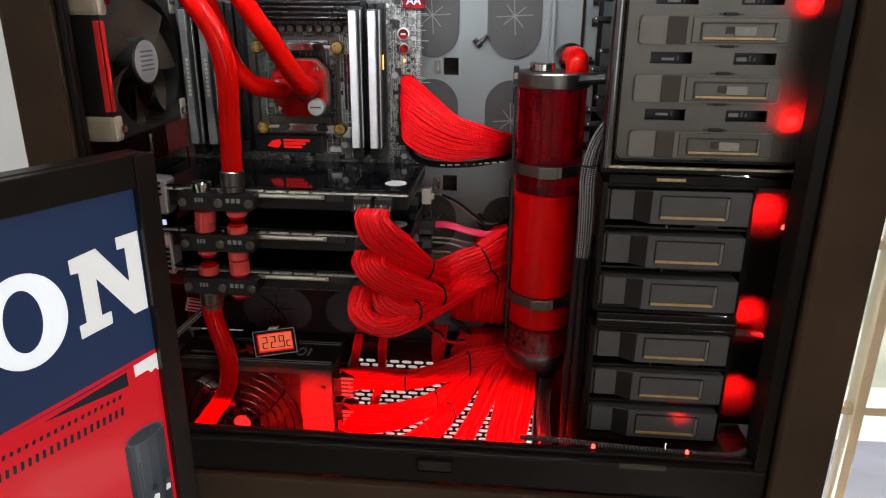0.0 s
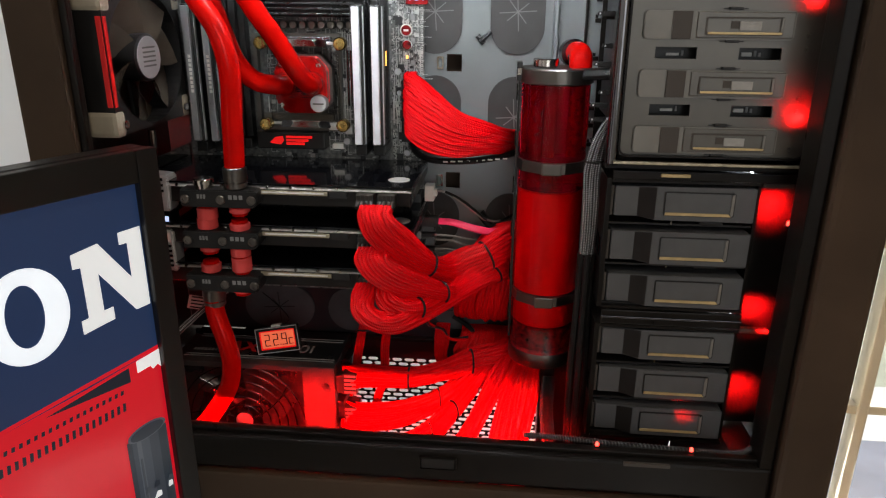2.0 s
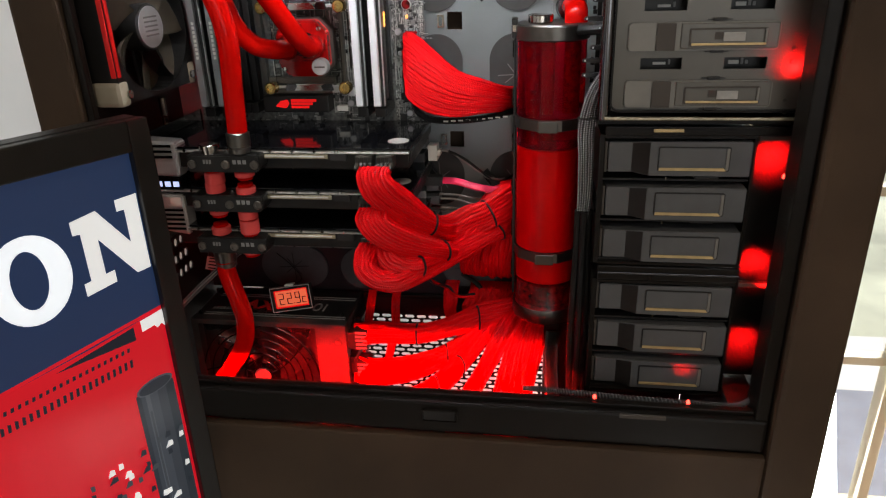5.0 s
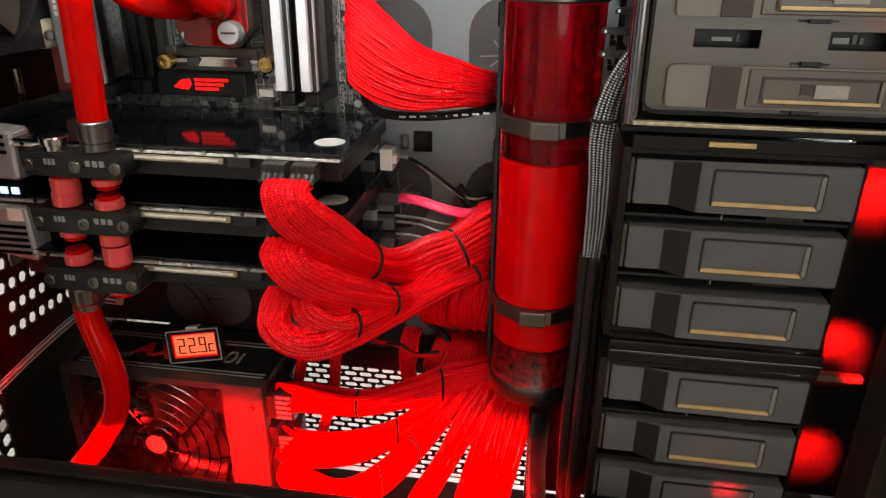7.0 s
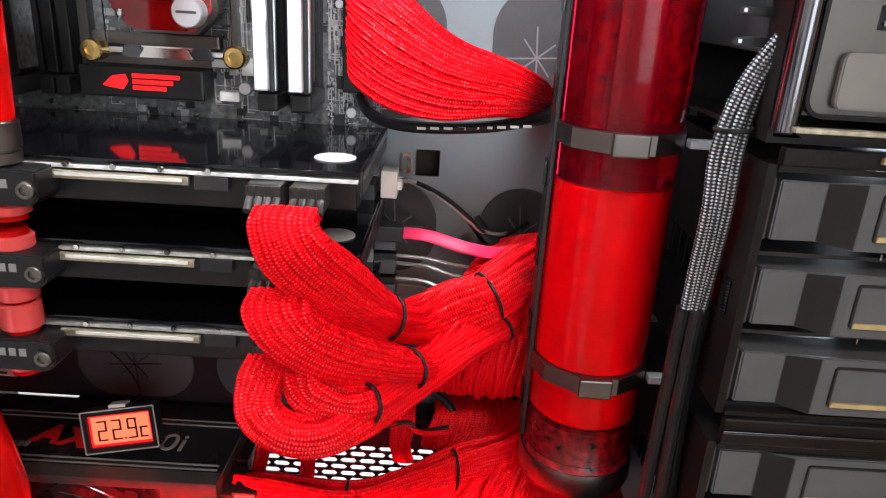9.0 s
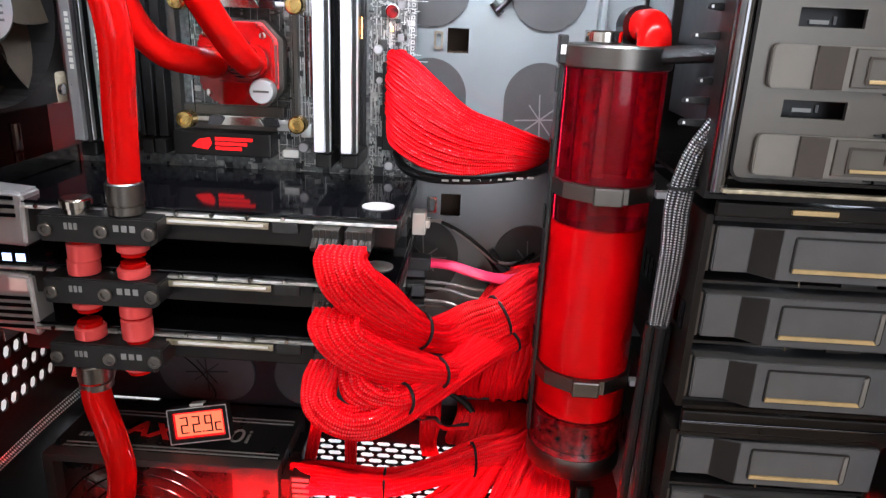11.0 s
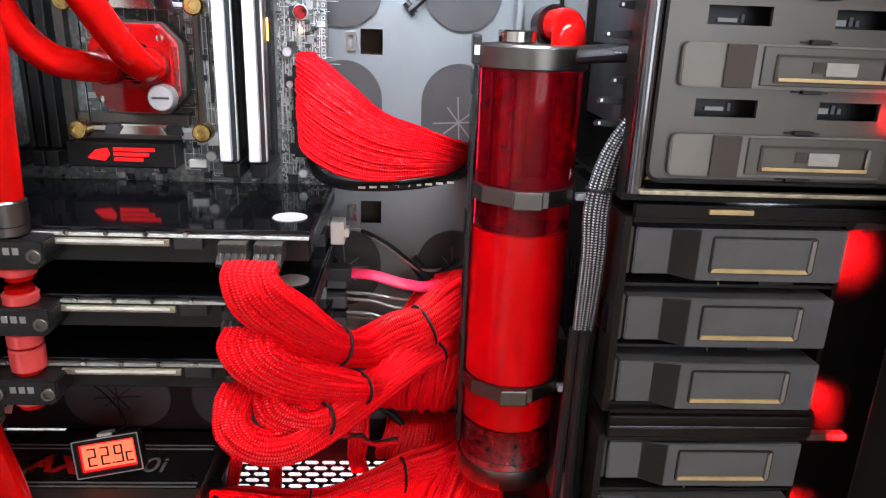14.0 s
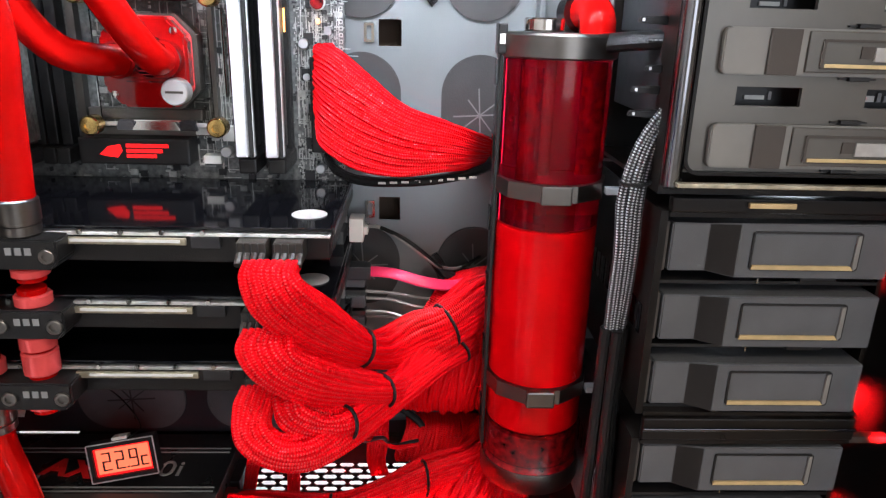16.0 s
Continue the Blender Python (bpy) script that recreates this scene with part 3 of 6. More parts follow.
for k in range(1100):
    x, z = rng.uniform(-0.1085, -0.079), rng.uniform(0.40, 0.64)
    w, h = rng.choice(((0.0007, 0.0016), (0.0016, 0.0007), (0.0011, 0.0021), (0.0008, 0.0008)))
    box(x, x + w, 0.8248 - rng.random() * 0.0008, 0.8262, z, z + h, 0, 2, small_light if rng.random() < 0.7 else small_dark)
for k in range(54):
    box(-0.0775, -0.0752, 0.8252, 0.8262, 0.41 + k * 0.0043, 0.4128 + k * 0.0043, 0, 2, small_light)
    box(-0.0769, -0.0758, 0.8249, 0.8253, 0.4108 + k * 0.0043, 0.4120 + k * 0.0043, 0, 2, small_dark)
ob = bp("component", small_light, TRACE)
ob["kind"] = "stuff"
ob = bp("component", small_dark, CHIP)
ob["kind"] = "stuff"
lines = bmesh.new()
for k in range(300):
    x = rng.choice((-0.108 + rng.random() * 0.03, -0.25 + rng.random() * 0.11, -0.18 + rng.random() * 0.04))
    z = rng.uniform(0.405, 0.62)
    box(x, x + 0.0004, 0.8255, 0.8261, z, z + rng.uniform(0.01, 0.04), 0, 2, lines)
    box(x, x + rng.uniform(0.004, 0.015), 0.8255, 0.8261, z, z + 0.0004, 0, 2, lines)
for dx, dz in ((0, 0), (0.003, 0.003)):
    box(-0.160 + dx, -0.1595 + dx, 0.8255, 0.8261, 0.45 - dz, 0.54, 0, 2, lines)
ob = bp("trace_line", lines, TRACE)
ob["kind"] = "stuff"
for x, z, s in ((-0.101, 0.5, 0.007), (-0.1, 0.478, 0.005), (-0.152, 0.505, 0.004), (-0.152, 0.487, 0.004), (-0.157, 0.426, 0.008), (-0.092, 0.415, 0.007)):
    bp("capacitor", lathe([(s * 0.5, 0), (s * 0.5, -s * 0.9), (s * 0.42, -s)], (x, 0.826, z), "y", 14), ALU, "", True)
for k in range(11):
    bp("capacitor", lathe([(0.0042, 0), (0.0042, -0.010), (0.0034, -0.011)], (-0.237 + k * 0.0098, 0.824, 0.5455), "y", 14), NICKEL, "", True)
for k in range(9):
    bp("chip", box(-0.1035 + (k % 3) * 0.002, -0.0965 + (k % 3) * 0.0015, 0.8228, 0.826, 0.405 + k * 0.0235, 0.413 + k * 0.0235, 0.0003), CHIP)
    bp("connector_box", box(-0.0875, -0.0825, 0.8222, 0.826, 0.416 + k * 0.0225, 0.4215 + k * 0.0225, 0.0003), GREY_PRINT)
bp("button", lathe([(0.0065, 0), (0.0065, -0.004), (0.006, -0.0045)], (-0.092, 0.826, 0.541), "y", 24), WHITE_PLASTIC, "white ringed round push button", True)
bp("button", lathe([(0.005, 0), (0.005, -0.0055), (0.0046, -0.006)], (-0.092, 0.826, 0.541), "y", 24), DARK_RED, "red button cap", True)
bp("button", lathe([(0.0052, 0), (0.0052, -0.004), (0.0048, -0.0045)], (-0.0915, 0.826, 0.5265), "y", 24), WHITE_PLASTIC, "", True)
bp("button", lathe([(0.0045, 0), (0.0045, -0.0055), (0.004, -0.006)], (-0.0915, 0.826, 0.5265), "y", 24), DARK_RED, "", True)
bp("button_mark", box(-0.0945, -0.0895, 0.8195, 0.82, 0.540, 0.542), WHITE_PLASTIC)
bp("amber_light", box(-0.0925, -0.0905, 0.8225, 0.8255, 0.513, 0.516, 0.0004), AMBER, "small lit amber diode")
for k in range(5):
    bp("chip", box(-0.089 + (k % 2) * 0.0045, -0.0855 + (k % 2) * 0.0045, 0.8225, 0.826, 0.503 + k * 0.004, 0.5058 + k * 0.004, 0.0003), CHIP)
# The diode's amber reflection on the memory's side, added as a glowing sliver.
bp("amber_light", box(-0.1084, -0.1079, 0.789, 0.793, 0.508, 0.522, 0.0002), AMBER, "glowing sliver standing in for an amber reflection on the memory")
for k in range(17):
    bp("edge_tooth", box(-0.0815, -0.0742, 0.8228, 0.8262, 0.2995 + k * 0.0062, 0.3045 + k * 0.0062, 0.0004), GREY_PRINT if k % 3 else TRACE)
for z0, z1 in ((0.333, 0.346), (0.317, 0.3265), (0.300, 0.3095)):
    bp("edge_socket", box(-0.0740, -0.0600, 0.800, 0.822, z0, z1, 0.0008), GREY_RUBBER)
# two-digit code display
bp("code_display", box(-0.092, -0.070, 0.820, 0.826, 0.566, 0.580, 0.0005), DARK_RED, "small red two-digit display")
lettering("code_digits", "AA", 0.011, LED_WHITE, board, BM @ pose(-0.081, 0.8195, 0.573, 90))
# heat sinks
bp("heat_sink", box(-0.252, -0.178, 0.806, 0.826, 0.4185, 0.4365, 0.0015), PLASTIC, "black chipset heat sink with lit red emblem")
bp("heat_sink", box(-0.318, -0.303, 0.80, 0.826, 0.43, 0.62, 0.002), PLASTIC)
bp("heat_sink", box(-0.245, -0.130, 0.806, 0.826, 0.553, 0.60, 0.002), SUPPLY)
for k in range(9):
    bp("fin", box(-0.244, -0.131, 0.7985, 0.8058, 0.5550 + k * 0.005, 0.5570 + k * 0.005, 0.0004), SUPPLY)
bp("emblem", prism([(-0.238, 0.4255), (-0.232, 0.431), (-0.224, 0.4325), (-0.2225, 0.428), (-0.226, 0.4235), (-0.234, 0.4245)], 0.8052, 0.8058), GLOW_RED, "lit red emblem")
for z in (0.4305, 0.427, 0.4235):
    bp("emblem", box(-0.220, -0.190 - (0.432 - z) * 1.2, 0.8052, 0.8058, z, z + 0.0024), GLOW_RED)
bp("socket_frame", ring_frame(-0.207, 0.487, 0.094, 0.100, 0.003, 0.005, 0.818, 0.826), NICKEL, "dark steel processor socket frame")
bp("socket_frame", box(-0.245, -0.169, 0.812, 0.820, 0.448, 0.456, 0.001), NICKEL)
bp("socket_frame", box(-0.245, -0.169, 0.812, 0.820, 0.526, 0.534, 0.001), BLACK_CHROME)
bp("slot", box(-0.30, -0.10, 0.815, 0.826, 0.385, 0.392, 0.001), PLASTIC)
for z in (0.383, 0.342, 0.301, 0.262):
    bp("slot", box(-0.31, -0.125, 0.815, 0.826, z, z + 0.007, 0.001), PLASTIC)
bp("edge_connector", box(-0.0865, -0.0745, 0.800, 0.826, 0.34, 0.375, 0.001), GREY_RUBBER)
bp("edge_connector", box(-0.0865, -0.0745, 0.800, 0.826, 0.30, 0.333, 0.001), GREY_PRINT)
bp("edge_connector", box(-0.0865, -0.0745, 0.812, 0.826, 0.378, 0.405, 0.001), GREY_PRINT)
bp("power_socket", box(-0.0965, -0.0845, 0.812, 0.826, 0.428, 0.492, 0.001), PLASTIC)
for x, z, w, h in ((-0.172, 0.418, 0.012, 0.006), (-0.176, 0.438, 0.01, 0.005), (-0.158, 0.434, 0.008, 0.01)):
    bp("header", box(x, x + w, 0.816, 0.826, z, z + h, 0.0006), WHITE_PLASTIC)

# ---- memory ----


def memory_module(x, z0, z1, face, light):
    m = thing("memory_module", "memory module with %s heat spreader" % light, "memory module", "memory modules on the board", at=(x, 0.80, z0))
    part("board", box(-0.0006, 0.0006, -0.026, 0.022, 0.002, z1 - z0), PCB, m)
    part("heat_spreader", box(-0.0062, -0.0008, -0.028, 0.014, 0.0, z1 - z0, 0.0008), PLASTIC, m)
    part("heat_spreader", box(0.0008, 0.0048, -0.028, -0.011, 0.0, z1 - z0, 0.0008), PLASTIC, m)
    part("edge_strip", box(0.0050, 0.0058, -0.0265, -0.0225, 0.001, z1 - z0 - 0.001, 0.0002), ALU, m)
    part("top_bar", box(-0.0046, 0.0026, -0.0325, -0.0275, 0.0015, z1 - z0 - 0.0015, 0.0008), face, m)
    part("latch", box(-0.0058, 0.0058, -0.024, 0.022, -0.011, -0.001, 0.0015), PLASTIC, m)
    part("slot", box(-0.0038, 0.0038, 0.015, 0.0255, -0.006, z1 - z0 + 0.006, 0.0006), PLASTIC, m)
    return m


memory_module(-0.1325, 0.431, 0.565, WHITE_BAR, "a white")
memory_module(-0.1140, 0.431, 0.565, WHITE_BAR, "a white")
for x in (-0.1232, -0.2715, -0.2905, -0.2620):
    s = thing("memory_slot", "empty black memory slot beside the modules", "memory slot", "memory slots of the board", at=(x, 0.8255, 0.43))
    part("slot", box(-0.0035, 0.0035, -0.012, 0.0, 0.0, 0.14, 0.0008), PLASTIC, s)
    part("latch", box(-0.0042, 0.0042, -0.02, 0.0, -0.012, -0.001, 0.001), PLASTIC, s)
for x in (-0.300, -0.281):
    m = memory_module(x, 0.431, 0.565, SIDE_GREY, "a silver lettered")
    for k in range(9):
        part("letter_bar", box(-0.0014, 0.0012, -0.0331, -0.0326, 0.050 + k * 0.0042, 0.0530 + k * 0.0042), PAPER, m)

# ---- processor water block ----
blk = thing("water_block", "red acrylic processor water block with brass thumb nuts", "water block", at=(-0.197, 0.82, 0.487))
part("base", prism([(-0.030, -0.018), (-0.018, -0.030), (0.018, -0.030), (0.030, -0.018), (0.030, 0.018), (0.018, 0.030), (-0.018, 0.030), (-0.030, 0.018)], -0.016, -0.002, 0.001), NICKEL, blk)
part("top", prism([(-0.027, -0.016), (-0.016, -0.028), (0.016, -0.028), (0.027, -0.016), (0.027, 0.016), (0.016, 0.028), (-0.016, 0.028), (-0.027, 0.016)], -0.028, -0.016, 0.002), RED_ACRYLIC, blk, "clear red eight-sided top")
part("window", lathe([(0.013, 0), (0.013, -0.0006)], (0.004, -0.0282, 0.004), "y", 24), GLOSS, blk)
for z, up in ((-0.041, -1), (0.041, 1)):
    part("bow_tie", prism([(-0.016, z - 0.0030), (0.016, z - 0.0030), (0.012, z + 0.0028), (-0.012, z + 0.0028)], -0.0190, -0.0176, 0.0004), CHROME, blk)
for k in range(5):
    part("jet_line", box(-0.012, 0.014, -0.0289, -0.0284, -0.012 + k * 0.0022, -0.0112 + k * 0.0022), DARK_RED, blk)
part("plate", box(-0.037, 0.037, -0.0145, -0.0115, -0.037, 0.037, 0.001), CLEAR_PLATE, blk, "clear acrylic plate")
part("rim", prism([(-0.0275, -0.0165), (-0.0165, -0.0285), (0.0165, -0.0285), (0.0275, -0.0165), (0.0275, 0.0165), (0.0165, 0.0285), (-0.0165, 0.0285), (-0.0275, 0.0165)], -0.0185, -0.0162, 0.0008), PALE_RED, blk, "pale red bevelled rim")
for x, z in ((-0.020, 0.020), (0.020, 0.020), (-0.020, -0.020), (0.0, 0.0235), (-0.0235, 0.0)):
    part("screw", lathe([(0.0024, 0), (0.0024, -0.001), (0.0012, -0.0012)], (x, -0.0281, z), "y", 14), CHROME, blk)
for z in (-0.041, 0.041):
    for x in (-0.020, 0.020):
        part("bracket_foot", prism([(x - 0.007, z - 0.0035), (x + 0.007, z - 0.0035), (x + 0.005, z + 0.0035), (x - 0.005, z + 0.0035)], -0.0175, -0.0150, 0.0008), BLACK_CHROME, blk)
    part("bracket", box(-0.024, 0.024, -0.0155, -0.011, z - 0.0035, z + 0.0035, 0.001), CHROME, blk)
    part("bracket", box(-0.040, 0.040, -0.013, -0.0115, z - 0.0015, z + 0.0015, 0.0004), ALU, blk)
for x in (0.0455, 0.0490):
    part("lever", rod(0.0012, (x, -0.008, -0.022), (x, -0.008, 0.034), 8), CHROME, blk)
for dx, dz in ((-0.041, 0.041), (0.041, 0.041), (0.041, -0.041), (-0.041, -0.041)):
    nut = part("thumb_nut", lathe([(0.0052, 0), (0.0065, -0.001), (0.0065, -0.010), (0.0055, -0.011), (0.003, -0.0112), (0.003, -0.010)], (dx, -0.014, dz), "y", 24), BRASS, blk, "", False)
    part("stud", rod(0.0022, (dx, 0, dz), (dx, -0.014, dz), 10), CHROME, nut)
for x, z in ((0.014, 0.003), (-0.013, 0.002)):
    part("fitting", lathe([(0.0105, -0.026), (0.0115, -0.028), (0.0115, -0.038), (0.0100, -0.040)], (x, 0, z), "y", 28), RED_ACRYLIC, blk, "", True)
cap = part("plug", lathe([(0.0085, -0.027), (0.0085, -0.036), (0.0078, -0.037)], (0.020, 0, -0.017), "y", 28), ALU, blk, "round nickel plug with a coin slot")
part("slot_cross", box(0.0145, 0.0255, -0.0375, -0.0371, -0.0177, -0.0163), NICKEL, cap)

# ---- graphics cards ----

def graphics_card(z, last):
    g = thing("graphics_card", "black water-cooled graphics card in a board slot", "graphics card", "graphics cards in a stack", at=(-0.2, 0.76, z))
    part("backplate", box(-0.135, 0.129, -0.058, 0.062, -0.0022, 0.0, 0.0006), GLOSS, g, "gloss black backplate")
    part("circuit_board", box(-0.135, 0.1285, -0.0595, 0.062, -0.0050, -0.0034, 0.0002), TRACE, g, "pale edge of the circuit board")
    part("cooling_block", box(-0.118, 0.076, -0.055, 0.052, -0.0215, -0.0052, 0.001), PLASTIC, g)
    part("shroud", box(0.078, 0.127, -0.052, 0.058, -0.0205, -0.0055, 0.001), PLASTIC, g)
    part("sticker", lathe([(0.0105, 0.0), (0.0105, 0.0004)], (0.113, -0.030, 0.0002), "z", 24), STICKER, g, "round white sticker")
    part("edge_rail", box(-0.020, 0.050, -0.0612, -0.0592, -0.0098, -0.0058, 0.0004), RAIL, g, "thin pale metal rail")
    part("edge_rail", box(-0.012, 0.047, -0.0618, -0.0613, -0.0082, -0.0066), PAPER, g)
    part("socket", box(0.052, 0.068, -0.0600, -0.0552, -0.0120, -0.0052, 0.0005), CHIP, g)
    for k in range(8):
        part("screw", lathe([(0.0016, 0), (0.0014, -0.001)], (-0.095 + k * 0.022, -0.0598, -0.003 - 0.0), "y", 10), CHROME, g)
    for x in (0.087, 0.107):
        part("power_plug", box(x - 0.0085, x + 0.0075, -0.068, -0.052, -0.017, -0.0056, 0.0008), PLUG_BROWN, g)
        for k in range(5):
            part("plug_rib", box(x - 0.0084 + k * 0.0038, x - 0.0076 + k * 0.0038, -0.0690, -0.0681, -0.0165, -0.0060), CHIP, g)
        for k in range(4):
            part("heat_shrink", rod(0.0021, (x - 0.0065 + k * 0.0041, -0.068, -0.012), (x - 0.0065 + k * 0.0041, -0.074, -0.0165), 8), PLUG_BROWN, g)
    part("bracket", box(-0.1385, -0.1365, -0.05, 0.066, -0.021, 0.012, 0.0003), CHROME, g)
    part("end_bracket", box(0.1292, 0.1304, -0.058, 0.060, -0.012, -0.004, 0.0003), PLASTIC, g)
    part("end_rim", box(0.1292, 0.1308, -0.058, 0.060, -0.0038, 0.0006, 0.0003), BLACK_CHROME, g)
    return g


CARDS = (0.4065, 0.3655, 0.3245)
for z in CARDS:
    graphics_card(z, False)
# terminal blocks joining the cards
for n, z in enumerate((0.3945, 0.3540, 0.3095)):
    x0 = -0.286 - n * 0.002
    t = thing("terminal_block", "black water terminal block on a graphics card edge", "terminal block", "terminal blocks of the cards", at=(x0 + 0.036, 0.70, z))
    part("body", prism([(-0.036, -0.0085), (0.033, -0.0085), (0.037, -0.004), (0.037, 0.008), (0.030, 0.0085), (-0.036, 0.0085)], -0.0145, 0.012, 0.001), PLASTIC, t)
    for x in (-0.031, 0.003, 0.032):
        s = part("bolt", lathe([(0.0042, 0.001), (0.0042, -0.0015), (0.0036, -0.002), (0.0022, -0.002), (0.0022, -0.0008)], (x, -0.0146, -0.0005), "y", 20), NICKEL, t)
    for x, w in ((-0.0195, 0.009), (0.0105, 0.015)):
        for k in range(3):
            part("mark_bar", box(x + k * w / 3, x + k * w / 3 + w / 4.5, -0.0150, -0.0146, 0.0, 0.004), GREY_PRINT, t)
for n, (x, z0, z1) in enumerate(((-0.266, 0.3835, 0.372), (-0.267, 0.373, 0.363), (-0.2345, 0.3845, 0.3795), (-0.2355, 0.369, 0.3625), (-0.267, 0.345, 0.3405), (-0.237, 0.345, 0.336),
                                (-0.237, 0.3345, 0.3205), (-0.268, 0.327, 0.319), (-0.238, 0.3025, 0.2985))):
    c = thing("link_tube", "pale red ringed link tube between terminal blocks", "link tube", "link tubes of the cards", at=(x, 0.697, z1))
    part("collar", lathe([(0.0092, 0), (0.0098, 0.0006), (0.0098, z0 - z1 - 0.001), (0.0088, z0 - z1)], (0, 0, 0), "z", 24), PALE_RED, c, "", True)
    part("tube", rod(0.0075, (0, 0, -0.003), (0, 0, z0 - z1 + 0.003), 20), RED_TUBE, c, "", True)


def fitting(name, x, y, z0, z1, r=0.0105):
    f = thing(name, "nickel compression fitting gripping a red tube", "fitting", "tube fittings", at=(x, y, z0))
    h = z1 - z0
    part("collar", lathe([(r * 0.92, 0), (r, 0.0008), (r, h * 0.28), (r * 0.93, h * 0.30), (r * 0.93, h * 0.36), (r * 1.05, h * 0.38), (r * 1.05, h - 0.001), (r * 0.95, h)], (0, 0, 0), "z", 32), NICKEL, f, "", True)
    return f


fitting("tube_fitting", -0.2350, 0.695, 0.4035, 0.4235)
fitting("tube_fitting", -0.2675, 0.695, 0.283, 0.3015)
f = thing("plug_fitting", "short nickel plug on a terminal block", "fitting", "tube fittings", at=(-0.266, 0.695, 0.403))
part("collar", lathe([(0.0085, 0), (0.0085, 0.003), (0.0095, 0.0035), (0.0095, 0.008), (0.0085, 0.009)], (0, 0, 0), "z", 28), CHROME, f, "", True)


def tube(pts, label, r=0.0095, per=12):
    base = Vector(pts[0])
    ob = link("coolant_tube", sweep([p - base for p in spline(pts, per)], r, 20), RED_TUBE, None, "", True)
    ob.location = base
    return tagged(ob, label, "coolant tube", "coolant tubes")


tube([(-0.2350, 0.695, 0.412), (-0.2325, 0.694, 0.467), (-0.230, 0.692, 0.508), (-0.237, 0.69, 0.544), (-0.256, 0.69, 0.575), (-0.275, 0.69, 0.615), (-0.28, 0.69, 0.66)], "glossy red tube rising from a terminal fitting")
tube([(-0.2085, 0.782, 0.489), (-0.216, 0.766, 0.490), (-0.232, 0.755, 0.496), (-0.245, 0.745, 0.515), (-0.252, 0.735, 0.545), (-0.258, 0.722, 0.58), (-0.262, 0.715, 0.62), (-0.262, 0.71, 0.66)], "glossy red tube curving up from the water block")
tube([(-0.183, 0.785, 0.490), (-0.183, 0.768, 0.492), (-0.190, 0.752, 0.508), (-0.203, 0.735, 0.538), (-0.217, 0.722, 0.565), (-0.232, 0.71, 0.60), (-0.238, 0.70, 0.66)], "glossy red tube slanting down to the water block")
tube([(-0.2675, 0.695, 0.295), (-0.267, 0.693, 0.275), (-0.258, 0.69, 0.245), (-0.255, 0.69, 0.22), (-0.261, 0.69, 0.192), (-0.281, 0.688, 0.160), (-0.305, 0.685, 0.13), (-0.315, 0.685, 0.10)], "glossy red tube curving down beside the power supply")

# lit bridge over the card ends
br = thing("card_bridge", "silver bridge with a lit white badge across the cards", "card bridge", at=(-0.3245, 0.716, 0.36))
part("upper_cover", prism([(-0.022, 0.018), (0.020, 0.016), (0.0215, 0.051), (-0.020, 0.054)], -0.016, 0.004, 0.002), ALU, br, "silver vented cover")
for k in range(3):
    part("vent_slot", box(-0.016, 0.016, -0.0166, -0.0161, 0.0355 + k * 0.0055, 0.0380 + k * 0.0055), GLOSS, br)
part("badge", box(-0.022, 0.019, -0.013, 0.004, -0.001, 0.016, 0.001), GLOSS, br, "dark badge strip")
for k, (x, w) in enumerate(((-0.017, 0.006), (-0.008, 0.006), (0.001, 0.006), (0.010, 0.006))):
    part("badge_bar", box(x, x + w, -0.0136, -0.0131, 0.004, 0.0105), LED_WHITE, br, "lit white badge mark")
part("lower_cover", prism([(-0.021, -0.040), (0.020, -0.046), (0.019, -0.003), (-0.021, -0.001)], -0.016, 0.004, 0.002), ALU, br, "silver vented cover")
for k in range(5):
    part("vent_slot", box(-0.012, 0.017, -0.0166, -0.0161, -0.040 + k * 0.005, -0.0375 + k * 0.005), GLOSS, br)
part("sticker", box(0.005, 0.0165, -0.0166, -0.0162, -0.014, -0.005), PAPER, br)

# ---- rear fan ----
fan = thing("case_fan", "black case fan with red edge trim and tan corner pads", "case fan", at=(-0.3220, 0.7060, 0.5190))
fan.scale = (1.0, 1.12, 1.0)
F = 0.060
ringbm = bmesh.new()
n = 48
rows = []
for x, r in ((0.0125, 0.0575), (-0.0125, 0.0575)):
    rows.append(([ringbm.verts.new((x, r * math.cos(2 * math.pi * k / n), r * math.sin(2 * math.pi * k / n))) for k in range(n)],
                 [ringbm.verts.new((x, max(-F, min(F, 1.6 * r * math.cos(2 * math.pi * k / n))), max(-F, min(F, 1.6 * r * math.sin(2 * math.pi * k / n))))) for k in range(n)]))
(i0, o0), (i1, o1) = rows
for k in range(n):
    j = (k + 1) % n
    for q in ((i0[k], i0[j], o0[j], o0[k]), (o0[k], o0[j], o1[j], o1[k]), (o1[k], o1[j], i1[j], i1[k]), (i1[k], i1[j], i0[j], i0[k])):
        ringbm.faces.new(q)
bmesh.ops.recalc_face_normals(ringbm, faces=ringbm.faces[:])
part("frame", ringbm, PLASTIC, fan)
part("edge_trim", box(0.0075, 0.012, -F - 0.0015, -F - 0.0002, -0.036, 0.036, 0.0005), RED_PAINT, fan, "red edge trim")
part("edge_trim", box(0.0126, 0.0136, -F, -F + 0.004, -0.036, 0.036, 0.0004), RED_PAINT, fan)
